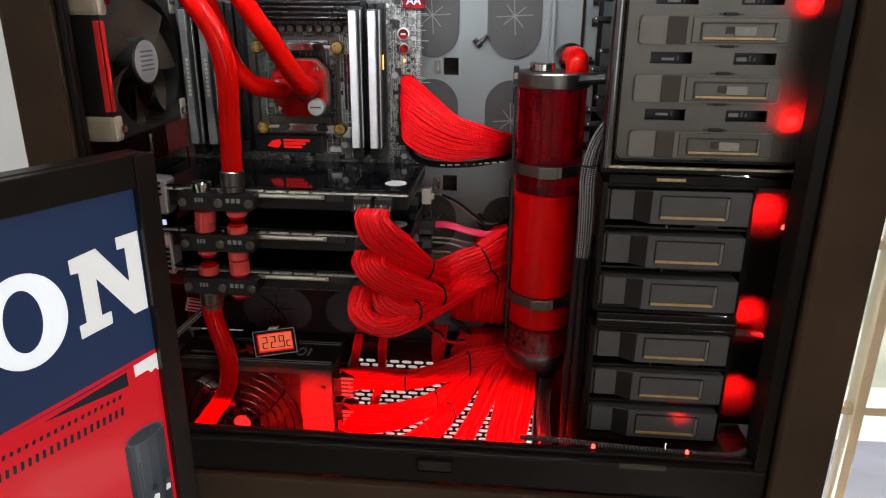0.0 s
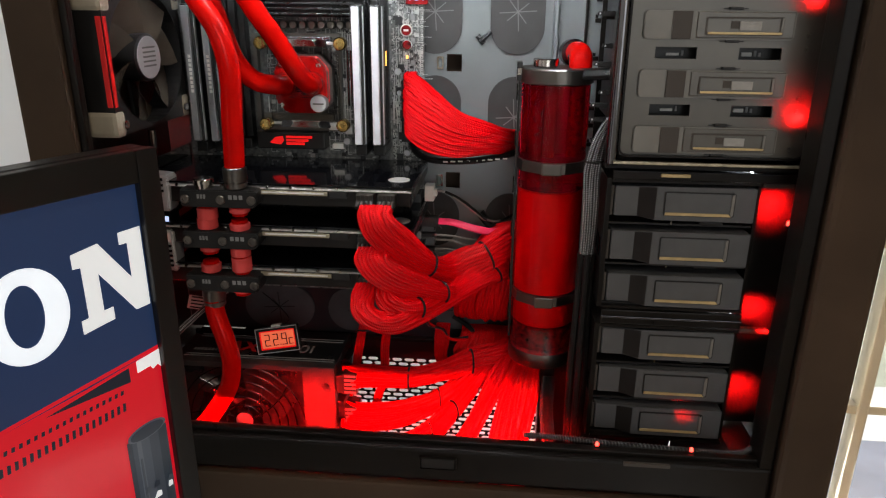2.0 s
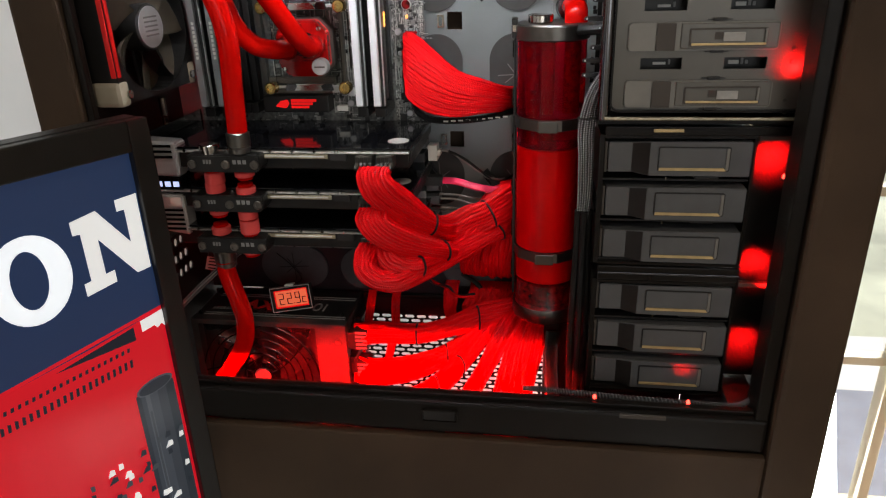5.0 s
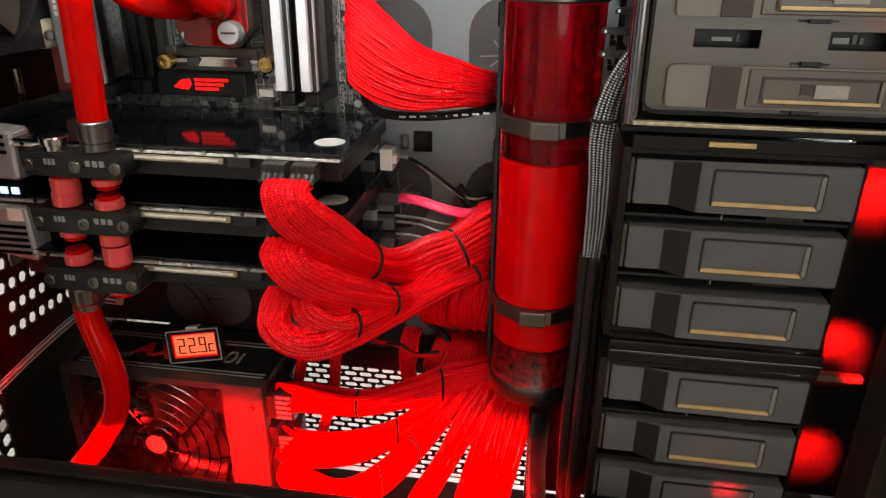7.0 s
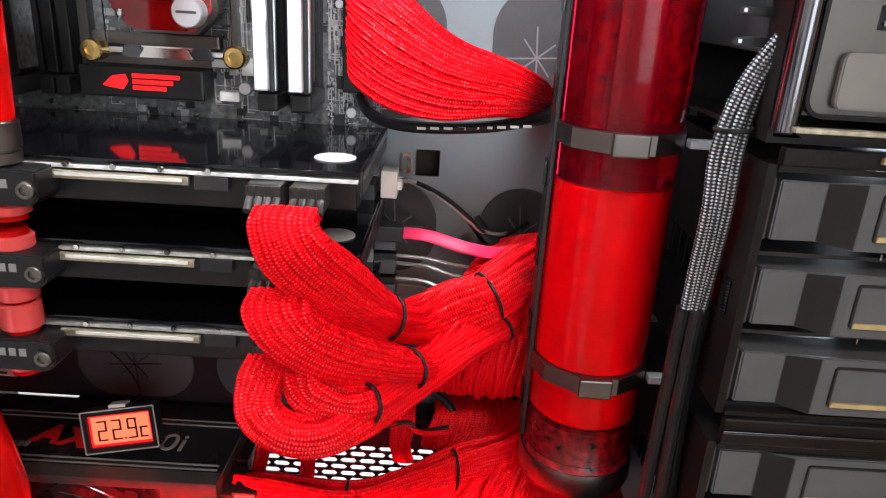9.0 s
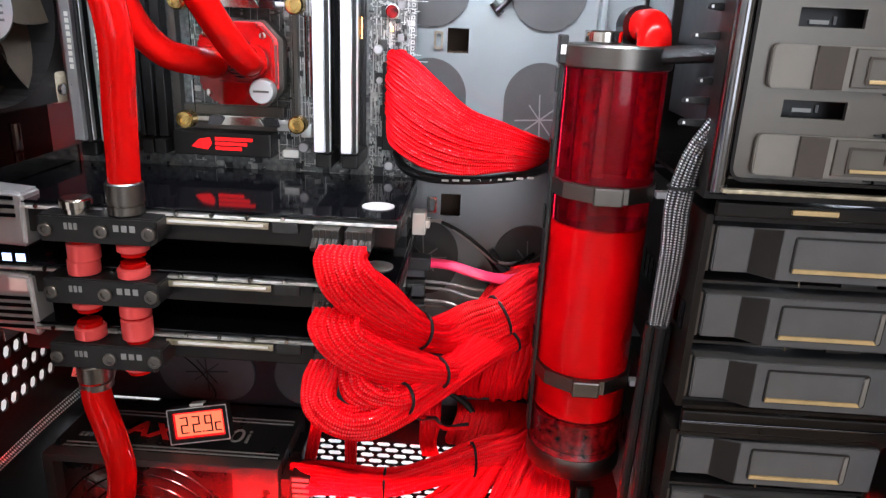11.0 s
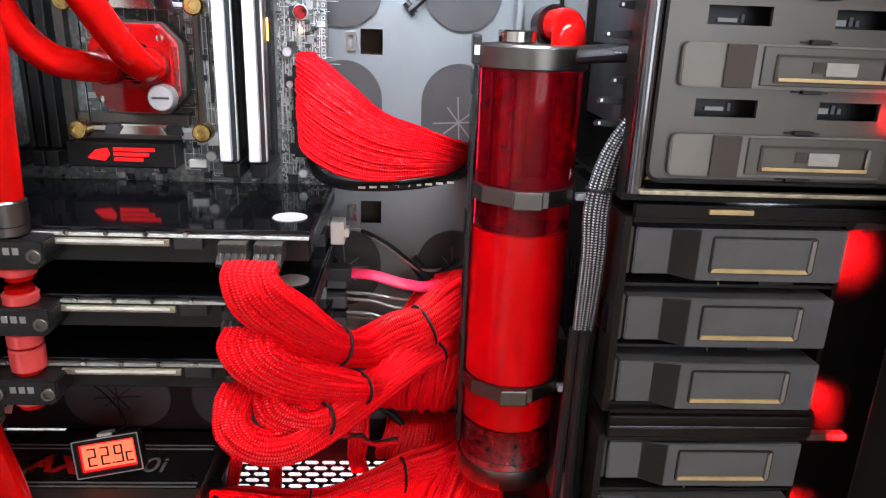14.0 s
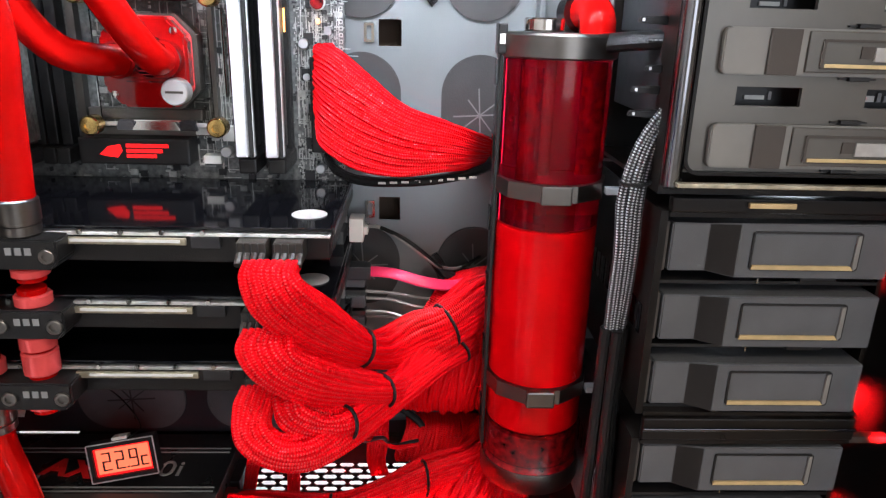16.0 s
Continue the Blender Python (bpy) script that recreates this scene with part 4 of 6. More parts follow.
for sy in (-1, 1):
    for sz in (-1, 1):
        pad = part("corner_pad", box(-0.0135, 0.0140, min(sy * 0.0485, sy * 0.0615), max(sy * 0.0485, sy * 0.0615), min(sz * 0.0395, sz * 0.0615), max(sz * 0.0395, sz * 0.0615), 0.004), BEIGE, fan, "tan rubber corner pad")
        part("bolt", lathe([(0.004, 0.0145), (0.004, 0.016), (0.003, 0.0165)], (0, sy * 0.0515, sz * 0.0515), "x", 16), CHROME, pad)
hub = part("hub", lathe([(0.021, -0.008), (0.021, 0.0115), (0.0195, 0.0125)], (0, 0, 0), "x", 32), PLASTIC, fan, "", True)
part("hub_label", lathe([(0.0185, 0.0126), (0.0185, 0.013)], (0, 0, 0), "x", 32), ALU, hub, "silver hub label")
for k in range(5):
    part("label_bar", box(0.0131, 0.0134, -0.010, 0.010, -0.008 + k * 0.004, -0.0065 + k * 0.004), GREY_PRINT, hub)
for k in range(7):
    blade = bmesh.new()
    grid = []
    for a in range(6):
        r = 0.019 + 0.0375 * a / 5
        sweep_a = 2 * math.pi * k / 7 + 0.30 * a / 5
        w = 0.42 + 0.06 * a / 5
        grid.append([blade.verts.new((0.009 - 0.016 * s / 4, r * math.cos(sweep_a + w * (s / 4 - 0.5) * 1.9), r * math.sin(sweep_a + w * (s / 4 - 0.5) * 1.9))) for s in range(5)])
    for a in range(5):
        for s in range(4):
            blade.faces.new((grid[a][s], grid[a][s + 1], grid[a + 1][s + 1], grid[a + 1][s]))
    bmesh.ops.solidify(blade, geom=blade.faces[:], thickness=0.0012)
    part("blade", blade, FAN_BLADE, fan, "", True)
for a in (0.6, 0.6 + 2 * math.pi / 3, 0.6 + 4 * math.pi / 3):
    part("strut", turned(box(-0.0115, -0.0085, 0.018, 0.059, -0.0025, 0.0025, 0.0005), Matrix.Rotation(a, 4, "X")), PLASTIC, fan)
for y, z0, z1 in ((0.781, 0.401, 0.440),):
    s = thing("standoff", "bright metal standoff rod below the fan", "standoff", "standoffs", at=(-0.356, y, z0))
    part("rod", rod(0.0032, (0, 0, 0), (0, 0, (z1 - z0) * 0.45), 12, 0.0004), CHROME, s)
    part("rod", rod(0.0038, (0, 0, (z1 - z0) * 0.5), (0, 0, z1 - z0), 12, 0.0004), CHROME, s)

# ---- power supply ----
PX0, PX1, PY0, PY1, PZ0, PZ1 = -0.350, -0.164, 0.745, 0.832, 0.038, 0.190
psu = thing("power_supply", "black power supply with a wire fan grille", "power supply", at=(PX0, PY0, PZ0))
PM = Matrix.Translation((-PX0, -PY0, -PZ0))


def pp(name, bm, material, label="", smooth=False):
    return part(name, turned(bm, PM), material, psu, label, smooth)


FCX, FCZ = -0.272, 0.115
pp("body", box(PX0, PX1, PY0 + 0.012, PY1, PZ0, PZ1 - 0.0005, 0.001), SUPPLY)
plate_bm = grid_plate((PX0, -0.342, -0.200, -0.1642), (PZ0, PZ0 + 0.008, PZ1 - 0.006, PZ1), [(1, 1)], PY0, PY0 + 0.0115)
pp("face_plate", plate_bm, SUPPLY_FACE, "black face plate round the fan")
for k in range(7):
    r = 0.012 + k * 0.010
    pp("grille_ring", sweep([Vector((FCX + r * math.cos(a * math.pi / 24), PY0 + 0.001, FCZ + r * math.sin(a * math.pi / 24))) for a in range(49)], 0.0008, 6), BLACK_CHROME)
for k in range(8):
    a = math.pi * k / 4 + 0.3
    pp("grille_spoke", sweep([Vector((FCX + r * math.cos(a + r * 6), PY0 + 0.0024, FCZ + r * math.sin(a + r * 6))) for r in (0.011, 0.025, 0.04, 0.055, 0.073)], 0.0008, 6), BLACK_CHROME)
pp("fan_hub", lathe([(0.022, 0.011), (0.022, 0.004), (0.020, 0.003)], (FCX, PY0, FCZ), "y", 28), GLOSS, "", True)
pp("hub_badge", lathe([(0.010, 0.0028), (0.010, 0.0024)], (FCX, PY0, FCZ), "y", 20), GREY_PRINT)
for k in range(7):
    a = 2 * math.pi * k / 7
    pp("fan_blade", sweep([Vector((FCX + r * math.cos(a + r * 8), PY0 + 0.0075, FCZ + r * math.sin(a + r * 8))) for r in (0.02, 0.03, 0.045, 0.058, 0.068)], 0.011, 8, None, 0.25), SUPPLY, "", True)
pp("screw", lathe([(0.0032, 0), (0.0028, -0.0012)], (-0.174, PY0, 0.168), "y", 14), NICKEL)
for y in (0.7585, 0.763, 0.806, 0.811):
    pp("side_rib", box(PX0 + 0.01, PX1 - 0.004, y, y + 0.0010, PZ1 - 0.0004, PZ1 + 0.0004), GREY_PRINT)
lettering("model_letters", "AX", 0.026, RED_PAINT, psu, PM @ pose(-0.2800, 0.7840, PZ1 + 0.0008, 0) @ Matrix(((1, 0.25, 0, 0), (0, 1, 0, 0), (0, 0, 1, 0), (0, 0, 0, 1))), 0.0003, 1.1, 0.0010)
lettering("model_letters", "0i", 0.026, GREY_PRINT, psu, PM @ pose(-0.2055, 0.7835, PZ1 + 0.0008, 0), 0.0003)
for k in range(9):
    pp("maker_bar", box(-0.335 + k * 0.0042, -0.3322 + k * 0.0042, 0.772, 0.777, PZ1, PZ1 + 0.0006), GREY_PRINT)
plate = thing("rating_label", "pale rating label sheet with dark bars", "label", at=(-0.305, 0.80, 0.2))
part("sheet", turned(box(-0.020, 0.012, -0.0005, 0.0005, -0.008, 0.008), pose(-0.022, 0.0, 0.035, -40, 15, 20)), PAPER, plate)
for k in range(4):
    part("print_bar", turned(box(-0.017, 0.006 + k * 0.002, -0.0012, -0.0006, -0.007 + k * 0.004, -0.0055 + k * 0.004), pose(-0.022, 0.0, 0.035, -40, 15, 20)), INK, plate)
# modular sockets on the cable end
for j in range(2):
    for k in range(4):
        pp("socket", box(PX1, PX1 + 0.008, 0.750 + j * 0.036, 0.780 + j * 0.036, 0.060 + k * 0.032, 0.082 + k * 0.032, 0.001), CHIP)

# ---- thermometer display ----
lcd = thing("temperature_display", "small black temperature display with an orange lit screen", "display", at=(-0.2345, 0.776, PZ1 + 0.0006))
lm = pose(0, 0, 0.0165, -14, -9, 4)
part("bezel", turned(ring_frame(0, 0, 0.048, 0.0285, 0.001, 0.0035, -0.006, 0.004), lm), PLASTIC, lcd)
part("bezel_rim", turned(ring_frame(0, 0, 0.0484, 0.0289, 0.001, 0.0008, -0.0066, -0.0058), lm), ALU, lcd)
part("screen_surround", turned(box(-0.0206, 0.0206, -0.0035, 0.0035, -0.0109, 0.0109), lm), GLOW_RED, lcd)
scr = part("screen", turned(box(-0.0188, 0.0188, -0.004, -0.0034, -0.0090, 0.0092), lm), LCD_LIT, lcd, "lit orange screen")
SEGS = {"2": "abged", "9": "abcdfg", "c": "ged"}
for n, ch in enumerate("229c"):
    hgt, wid = (0.0135, 0.0062) if ch != "c" else (0.0135, 0.0050)
    x0 = (-0.0150, -0.0055, 0.0045, 0.0125)[n]
    bars = {"a": (0, wid, hgt - 0.0009, hgt), "g": (0, wid, hgt / 2 - 0.0005, hgt / 2 + 0.0005), "d": (0, wid, 0, 0.0009), "f": (0, 0.0011, hgt / 2, hgt), "b": (wid - 0.0011, wid, hgt / 2, hgt), "e": (0, 0.0011, 0, hgt / 2), "c": (wid - 0.0011, wid, 0, hgt / 2)}
    for sname in SEGS[ch]:
        a, b, c, d = bars[sname]
        part("digit_segment", turned(box(x0 + a, x0 + b, -0.0047, -0.0041, -0.0068 + c, -0.0068 + d), lm), INK, lcd)
part("digit_segment", turned(box(0.0022, 0.0034, -0.0047, -0.0041, -0.0068, -0.0056), lm), INK, lcd)
part("clip", turned(box(-0.0055, 0.0055, -0.005, 0.003, 0.0145, 0.0170, 0.0005), lm), WHITE_PLASTIC, lcd)
part("wire", sweep(spline([(0.002, 0.776 - 0.776, 0.032), (0.012, 0.004, 0.04), (-0.01, 0.03, 0.045), (-0.03, 0.04, 0.055)], 6), 0.0006, 6), BLACK_CABLE, lcd)

# ---- reservoir ----
RC = (0.0583, 0.754)
res = thing("reservoir", "tall clear reservoir tube filled with red coolant", "reservoir", at=(RC[0], RC[1], 0.197))
part("coolant", lathe([(0.0280, 0.0625), (0.0300, 0.0645), (0.0300, 0.2010), (0.0292, 0.2020)], (0, 0, 0), "z", 48), LIQUID, res, "bright red coolant", True)
part("stained_wall", lathe([(0.0300, 0.2030), (0.0300, 0.3020)], (0, 0, 0), "z", 48), STAINED, res, "red stained upper tube", True)
part("tube", lathe([(0.0318, 0.0385), (0.0318, 0.3025)], (0, 0, 0), "z", 48), ACRYL, res, "clear acrylic tube", True)
part("inner_pipe", rod(0.0060, (-0.0145, -0.012, 0.2965), (-0.0145, -0.012, 0.206), 16), DARK_RED, res, "dark inner pipe", True)
part("inner_pipe", rod(0.0075, (0.0165, -0.013, 0.300), (0.0165, -0.013, 0.236), 16), DARK_RED, res, "dark inner pipe", True)
part("inner_pipe", rod(0.0040, (-0.002, 0.010, 0.300), (-0.002, 0.010, 0.206), 12), RED_ACRYLIC, res, "red inner pipe", True)
part("base", lathe([(0.029, 0.016), (0.033, 0.019), (0.033, 0.033), (0.0325, 0.035), (0.0316, 0.037), (0.0304, 0.039), (0.0304, 0.0600), (0.028, 0.0615)], (0, 0, 0), "z", 48), DARK_RED, res, "dark red base", True)
part("base_ring", lathe([(0.0335, 0.019), (0.0342, 0.021), (0.0342, 0.031), (0.0335, 0.034)], (0, 0, 0), "z", 48), NICKEL, res, "", True)
part("cap", lathe([(0.0328, 0.3015), (0.0342, 0.3025), (0.0342, 0.3140), (0.0330, 0.3155)], (0, 0, 0), "z", 48), NICKEL, res, "dark metal end cap", True)
part("plug", lathe([(0.0105, 0.3160), (0.0115, 0.3170), (0.0115, 0.3225), (0.0105, 0.3235)], (-0.011, -0.008, 0), "z", 28), CHROME, res, "", True)
part("inlet_tube", sweep(spline([(0.0205, -0.004, 0.311), (0.0207, -0.004, 0.319), (0.0205, 0.001, 0.3258), (0.0190, 0.014, 0.3275), (0.0160, 0.032, 0.3265)], 8), 0.0105, 20), RED_TUBE, res, "short bent red inlet tube", True)
part("collar", sweep(spline([(0.0165, 0.0175, 0.3274), (0.0145, 0.0300, 0.3268)], 4), 0.0125, 20), BLACK_CHROME, res, "", True)
part("tab", box(-0.0372, -0.0318, -0.010, 0.004, 0.303, 0.320, 0.001), PLASTIC, res)
part("tab_pin", box(-0.0364, -0.0328, -0.0106, -0.0101, 0.3085, 0.3145, 0.0003), CHROME, res)
for z in (0.2265, 0.0935):
    ringp = part("clamp", lathe([(0.0322, z - 0.0050), (0.0350, z - 0.0050), (0.0350, z + 0.0050), (0.0322, z + 0.0050)], (0, 0, 0), "z", 10), NICKEL, res, "faceted dark clamp ring")
    part("clamp_block", box(-0.011, 0.007, -0.0375, -0.0332, z - 0.0056, z + 0.0056, 0.001), NICKEL, ringp)
    part("clamp_arm", box(0.030, 0.052, -0.024, -0.017, z - 0.0020, z + 0.0022, 0.0006), ALU, ringp)
    part("arm_screw", rod(0.0030, (0.0522, -0.0205, z), (0.0562, -0.0205, z), 12, 0.0005), NICKEL, ringp)
part("bracket", box(-0.0352, -0.0328, -0.004, 0.010, 0.04, 0.31, 0.0006), PLASTIC, res)
for k in range(6):
    part("bracket_hole", box(-0.0364, -0.0353, -0.001, 0.007, 0.06 + k * 0.045, 0.075 + k * 0.045), GLOSS, res)
part("foot", box(0.0, 0.016, -0.012, 0.012, -0.09, 0.018, 0.002), PLASTIC, res)

# ---- drive bays ----


def bay_cage():
    c = thing("optical_bay_cage", "dark cage with a satin grey tool-free side panel", "bay cage", at=(0.10, 0.666, 0.436))
    M = Matrix.Translation((-0.10, -0.666, -0.436))
    q = lambda name, bm, m, l="", s=False, par=None: part(name, turned(bm, M), m, par or c, l, s)
    for name, *d in (("floor_sheet", 0.098, 0.2555, 0.672, 0.80, 0.437, 0.4395), ("side_sheet", 0.253, 0.2555, 0.672, 0.80, 0.4395, 0.655), ("back_sheet", 0.1005, 0.253, 0.797, 0.80, 0.4395, 0.655)):
        q(name, box(*d), STEEL_BLACK)
    q("side_sheet", box(0.098, 0.1005, 0.672, 0.691, 0.4395, 0.655), STEEL_BLACK)
    for z, length in ((0.475, 0.0140), (0.487, 0.0140), (0.4975, 0.008), (0.5205, 0.0140), (0.535, 0.008), (0.560, 0.0140), (0.575, 0.0140)):
        hk = q("side_hook", prism([(0.0979, z - 0.0022), (0.0979, z + 0.0022), (0.0979 - length, z + 0.0015), (0.0979 - length - 0.001, z - 0.0012)], 0.6865, 0.6905, 0.0005), PLASTIC)
        q("hook_pin", box(0.0979 - length + 0.001, 0.0979 - length + 0.0022, 0.6858, 0.6864, z - 0.0006, z + 0.0009), ALU, "", False, hk)
    # panel with real slots
    pan = grid_plate((0.1074, 0.128, 0.160, 0.192, 0.224, 0.2536), (0.4495, 0.4825, 0.4915, 0.527, 0.536, 0.5715, 0.5805, 0.65), [(i, j) for i in (1, 3) for j in (1, 3, 5)], 0.6665, 0.669)
    q("side_panel", pan, BAY, "satin grey side panel with slots")
    q("panel_border", ring_frame(0.1805, 0.5510, 0.1500, 0.2045, 0.008, 0.0017, 0.6625, 0.670), STEEL_BLACK)
    q("panel_border", ring_frame(0.1805, 0.5480, 0.157, 0.2165, 0.011, 0.0026, 0.664, 0.672), STEEL_BLACK)
    q("bottom_lip", box(0.102, 0.2555, 0.657, 0.6623, 0.4436, 0.4456, 0.0004), RAIL, "worn pale bottom lip")
    q("corner_post", rod(0.0048, (0.1012, 0.6655, 0.4420), (0.1012, 0.6655, 0.655), 24, 0.001), POST, "", True)
    for z in (0.4635, 0.508, 0.5525, 0.597):
        sl = q("slider", prism(rounded(0.1735, z, 0.113, 0.0215, 0.003), 0.6625, 0.6664, 0.0006), BAY_LIGHT, "grey sliding lock")
        q("slider_band", box(0.1380, 0.1525, 0.6605, 0.6632, z - 0.0104, z + 0.0104, 0.0004), BAY_DARK, "", False, sl)
        q("slider_body", box(0.1565, 0.2285, 0.6610, 0.6632, z - 0.0090, z + 0.0098, 0.0006), BAY, "", False, sl)
        q("recess_frame", ring_frame(0.1915, z - 0.0005, 0.0575, 0.0135, 0.001, 0.0012, 0.6597, 0.6612), BAY_DARK, "", False, sl)
        # Light caught by the recess's lower and right edges, as coloured bars.
        q("recess_edge", box(0.1645, 0.2195, 0.6590, 0.6600, z - 0.0066, z - 0.0048, 0.0003), GLINT_AND_TAB, "lower recess edge coloured as catching warm light", False, sl)
        q("recess_side", box(0.2180, 0.2198, 0.6590, 0.6600, z - 0.0046, z + 0.0056, 0.0003), BAY_LIGHT, "", False, sl)
        q("grip_slot", box(0.1815, 0.1878, 0.6604, 0.6611, z - 0.0022, z + 0.0032), BAY_DARK, "", False, sl)
        q("grip", box(0.1880, 0.2040, 0.6596, 0.6612, z - 0.0035, z + 0.0030, 0.0004), STICKER, "pale grip", False, sl)
        for dz in (-0.0118, 0.0122):
            q("spring_clip", box(0.180, 0.190, 0.6630, 0.6662, z + dz - 0.001, z + dz + 0.0012, 0.0004), PLASTIC, "", False, sl)
            q("spring_clip", box(0.176, 0.194, 0.6648, 0.6662, z + dz - 0.0004, z + dz + 0.0004), PLASTIC, "", False, sl)
    for z in (0.448, 0.4575, 0.488, 0.4975, 0.535, 0.545, 0.58, 0.589):
        q("screw_head", lathe([(0.0018, 0), (0.0015, -0.0012)], (0.2425, 0.6665, z), "y", 12), NICKEL)
    # drive fronts seen through the slots
    for z in (0.470, 0.5145, 0.559):
        q("drive", box(0.104, 0.25, 0.684, 0.79, z, z + 0.040, 0.001), CHIP, "dark metal drive")
        for x, w, hgt in ((0.199, 0.008, 0.003), (0.2085, 0.002, 0.0045), (0.212, 0.002, 0.003), (0.140, 0.010, 0.002), (0.152, 0.0016, 0.004)):
            q("drive_pin", box(x, x + w, 0.6828, 0.684, z + 0.014, z + 0.014 + hgt), PAPER if w > 0.007 else GREY_PRINT)
    return c


bay_cage()


BAND = mat("dark_brown_tray_band", (0.030, 0.027, 0.025), 0.45, 0.0, 0.1, 40, 0.15, 1500)


def drive_tray(z):
    t = thing("drive_tray", "charcoal plastic hard drive tray with a recessed handle", "drive tray", "drive trays of the cages", at=(0.165, 0.68, z))
    body = bmesh.new()
    prof = [(0.1085, 0.672), (0.1280, 0.672), (0.1420, 0.6668), (0.2235, 0.6668), (0.2235, 0.690), (0.1065, 0.690)]
    lo = [body.verts.new((x - 0.165, y - 0.68, -0.0148 + (0.0018 if x < 0.13 else 0))) for x, y in prof]
    hi = [body.verts.new((x - 0.165, y - 0.68, 0.0150 - (0.0016 if x < 0.13 else 0))) for x, y in prof]
    body.faces.new(lo[::-1])
    body.faces.new(hi)
    for k in range(6):
        body.faces.new((lo[k], lo[(k + 1) % 6], hi[(k + 1) % 6], hi[k]))
    bmesh.ops.recalc_face_normals(body, faces=body.faces[:])
    bmesh.ops.bevel(body, geom=body.edges[:], offset=0.0007, segments=2, affect="EDGES")
    part("front", body, TRAY_GREY, t)
    band = bmesh.new()
    quad = [band.verts.new(p) for p in ((-0.0370, -0.0083, -0.0125), (-0.0234, -0.0136, -0.0140), (-0.0234, -0.0136, 0.0142), (-0.0370, -0.0083, 0.0128))]
    band.faces.new(quad)
    bmesh.ops.solidify(band, geom=band.faces[:], thickness=0.0004)
    part("dark_band", band, BAND, t, "darker slanted band")
    h = part("handle", ring_frame(0.0125, 0.0005, 0.0580, 0.0210, 0.0018, 0.0010, -0.0142, -0.0128), PLASTIC, t, "dark rim of the handle pocket")
    part("grip_plate", box(-0.0150, 0.0380, -0.0134, -0.0128, -0.0076, 0.0098, 0.0003), TRAY_GREY, h)
    # Warm light reflected in the pocket's lower and right bevels, put into colour.
    part("edge_bar", prism([(-0.0155, -0.0096), (0.0392, -0.0096), (0.0372, -0.0072), (-0.0148, -0.0072)], -0.0146, -0.0132, 0.0002), GLINT_AND_TAB, h, "lower bevel with warm reflected light in its colour")
    part("edge_bevel", prism([(0.0394, -0.0096), (0.0408, -0.0080), (0.0406, 0.0098), (0.0384, 0.0092), (0.0382, -0.0074)], -0.0146, -0.0132, 0.0002), BAY_LIGHT, h, "side bevel painted pale where it catches light")
    part("hinge_bar", box(-0.0598, -0.0575, -0.0060, 0.008, -0.0135, 0.0135, 0.0005), BAY_DARK, t)
    part("pin", box(-0.008, -0.0072, -0.0090, -0.0078, -0.0192, -0.0166), CHROME, t)
    part("catch", box(0.016, 0.036, -0.0080, 0.004, -0.0190, -0.0164, 0.0006), PLASTIC, t)
    part("rail", box(-0.0575, 0.056, 0.011, 0.105, -0.0125, -0.006, 0.0006), PLASTIC, t)
    return t


CAGE_TRAYS = (0.4085, 0.3685, 0.3285, 0.2755, 0.2355, 0.1955)
for z in CAGE_TRAYS:
    drive_tray(z)
for z0, z1 in ((0.3105, 0.4285), (0.1755, 0.2945)):
    c = thing("drive_cage", "black steel hard drive cage holding three trays", "drive cage", "drive cages", at=(0.165, 0.74, z0))
    for name, *a in (("side_sheet", 0.1005, 0.1045, 0.670, 0.80, 0, z1 - z0), ("side_sheet", 0.2265, 0.2290, 0.676, 0.80, 0, z1 - z0), ("top_sheet", 0.1045, 0.2265, 0.668, 0.80, z1 - z0 - 0.0025, z1 - z0), ("floor_sheet", 0.1045, 0.2265, 0.668, 0.80, 0, 0.0022)):
        part(name, box(a[0] - 0.165, a[1] - 0.165, a[2] - 0.74, a[3] - 0.74, a[4], a[5]), STEEL_BLACK, c)
    if z0 > 0.3:
        part("front_ledge", box(-0.0605, 0.0620, -0.0735, -0.0690, -0.0150, -0.0012, 0.001), STEEL_BLACK, c)
        # A brighter thin strip stands in for the ledge's highlight line.
        part("front_ledge", box(-0.0605, 0.0620, -0.0748, -0.0736, -0.0085, -0.0070, 0.0003), BLACK_CHROME, c)
        part("top_rail", box(-0.0605, 0.0880, -0.0735, -0.0680, z1 - z0 + 0.0003, z1 - z0 + 0.0078, 0.0008), STEEL_BLACK, c)
        part("top_tab", box(-0.022, 0.002, -0.0762, -0.0737, z1 - z0 + 0.0035, z1 - z0 + 0.0062, 0.0004), GLINT_AND_TAB, c, "worn pale tab")
    part("side_latch", box(0.0645, 0.090, -0.066, -0.060, z1 - z0 - 0.006, z1 - z0 - 0.0015, 0.0008), BAY_DARK, c)
    for k in range(3):
        part("divider", box(-0.060, 0.060, -0.066, 0.05, 0.0375 * k + 0.0022, 0.0375 * k + 0.0040), PLASTIC, c)
    for k in range(10):
        part("side_slot", box(-0.0652, -0.0646, -0.06 + k * 0.011, -0.054 + k * 0.011, 0.045, 0.062), GLOSS, c)

# ---- cables ----


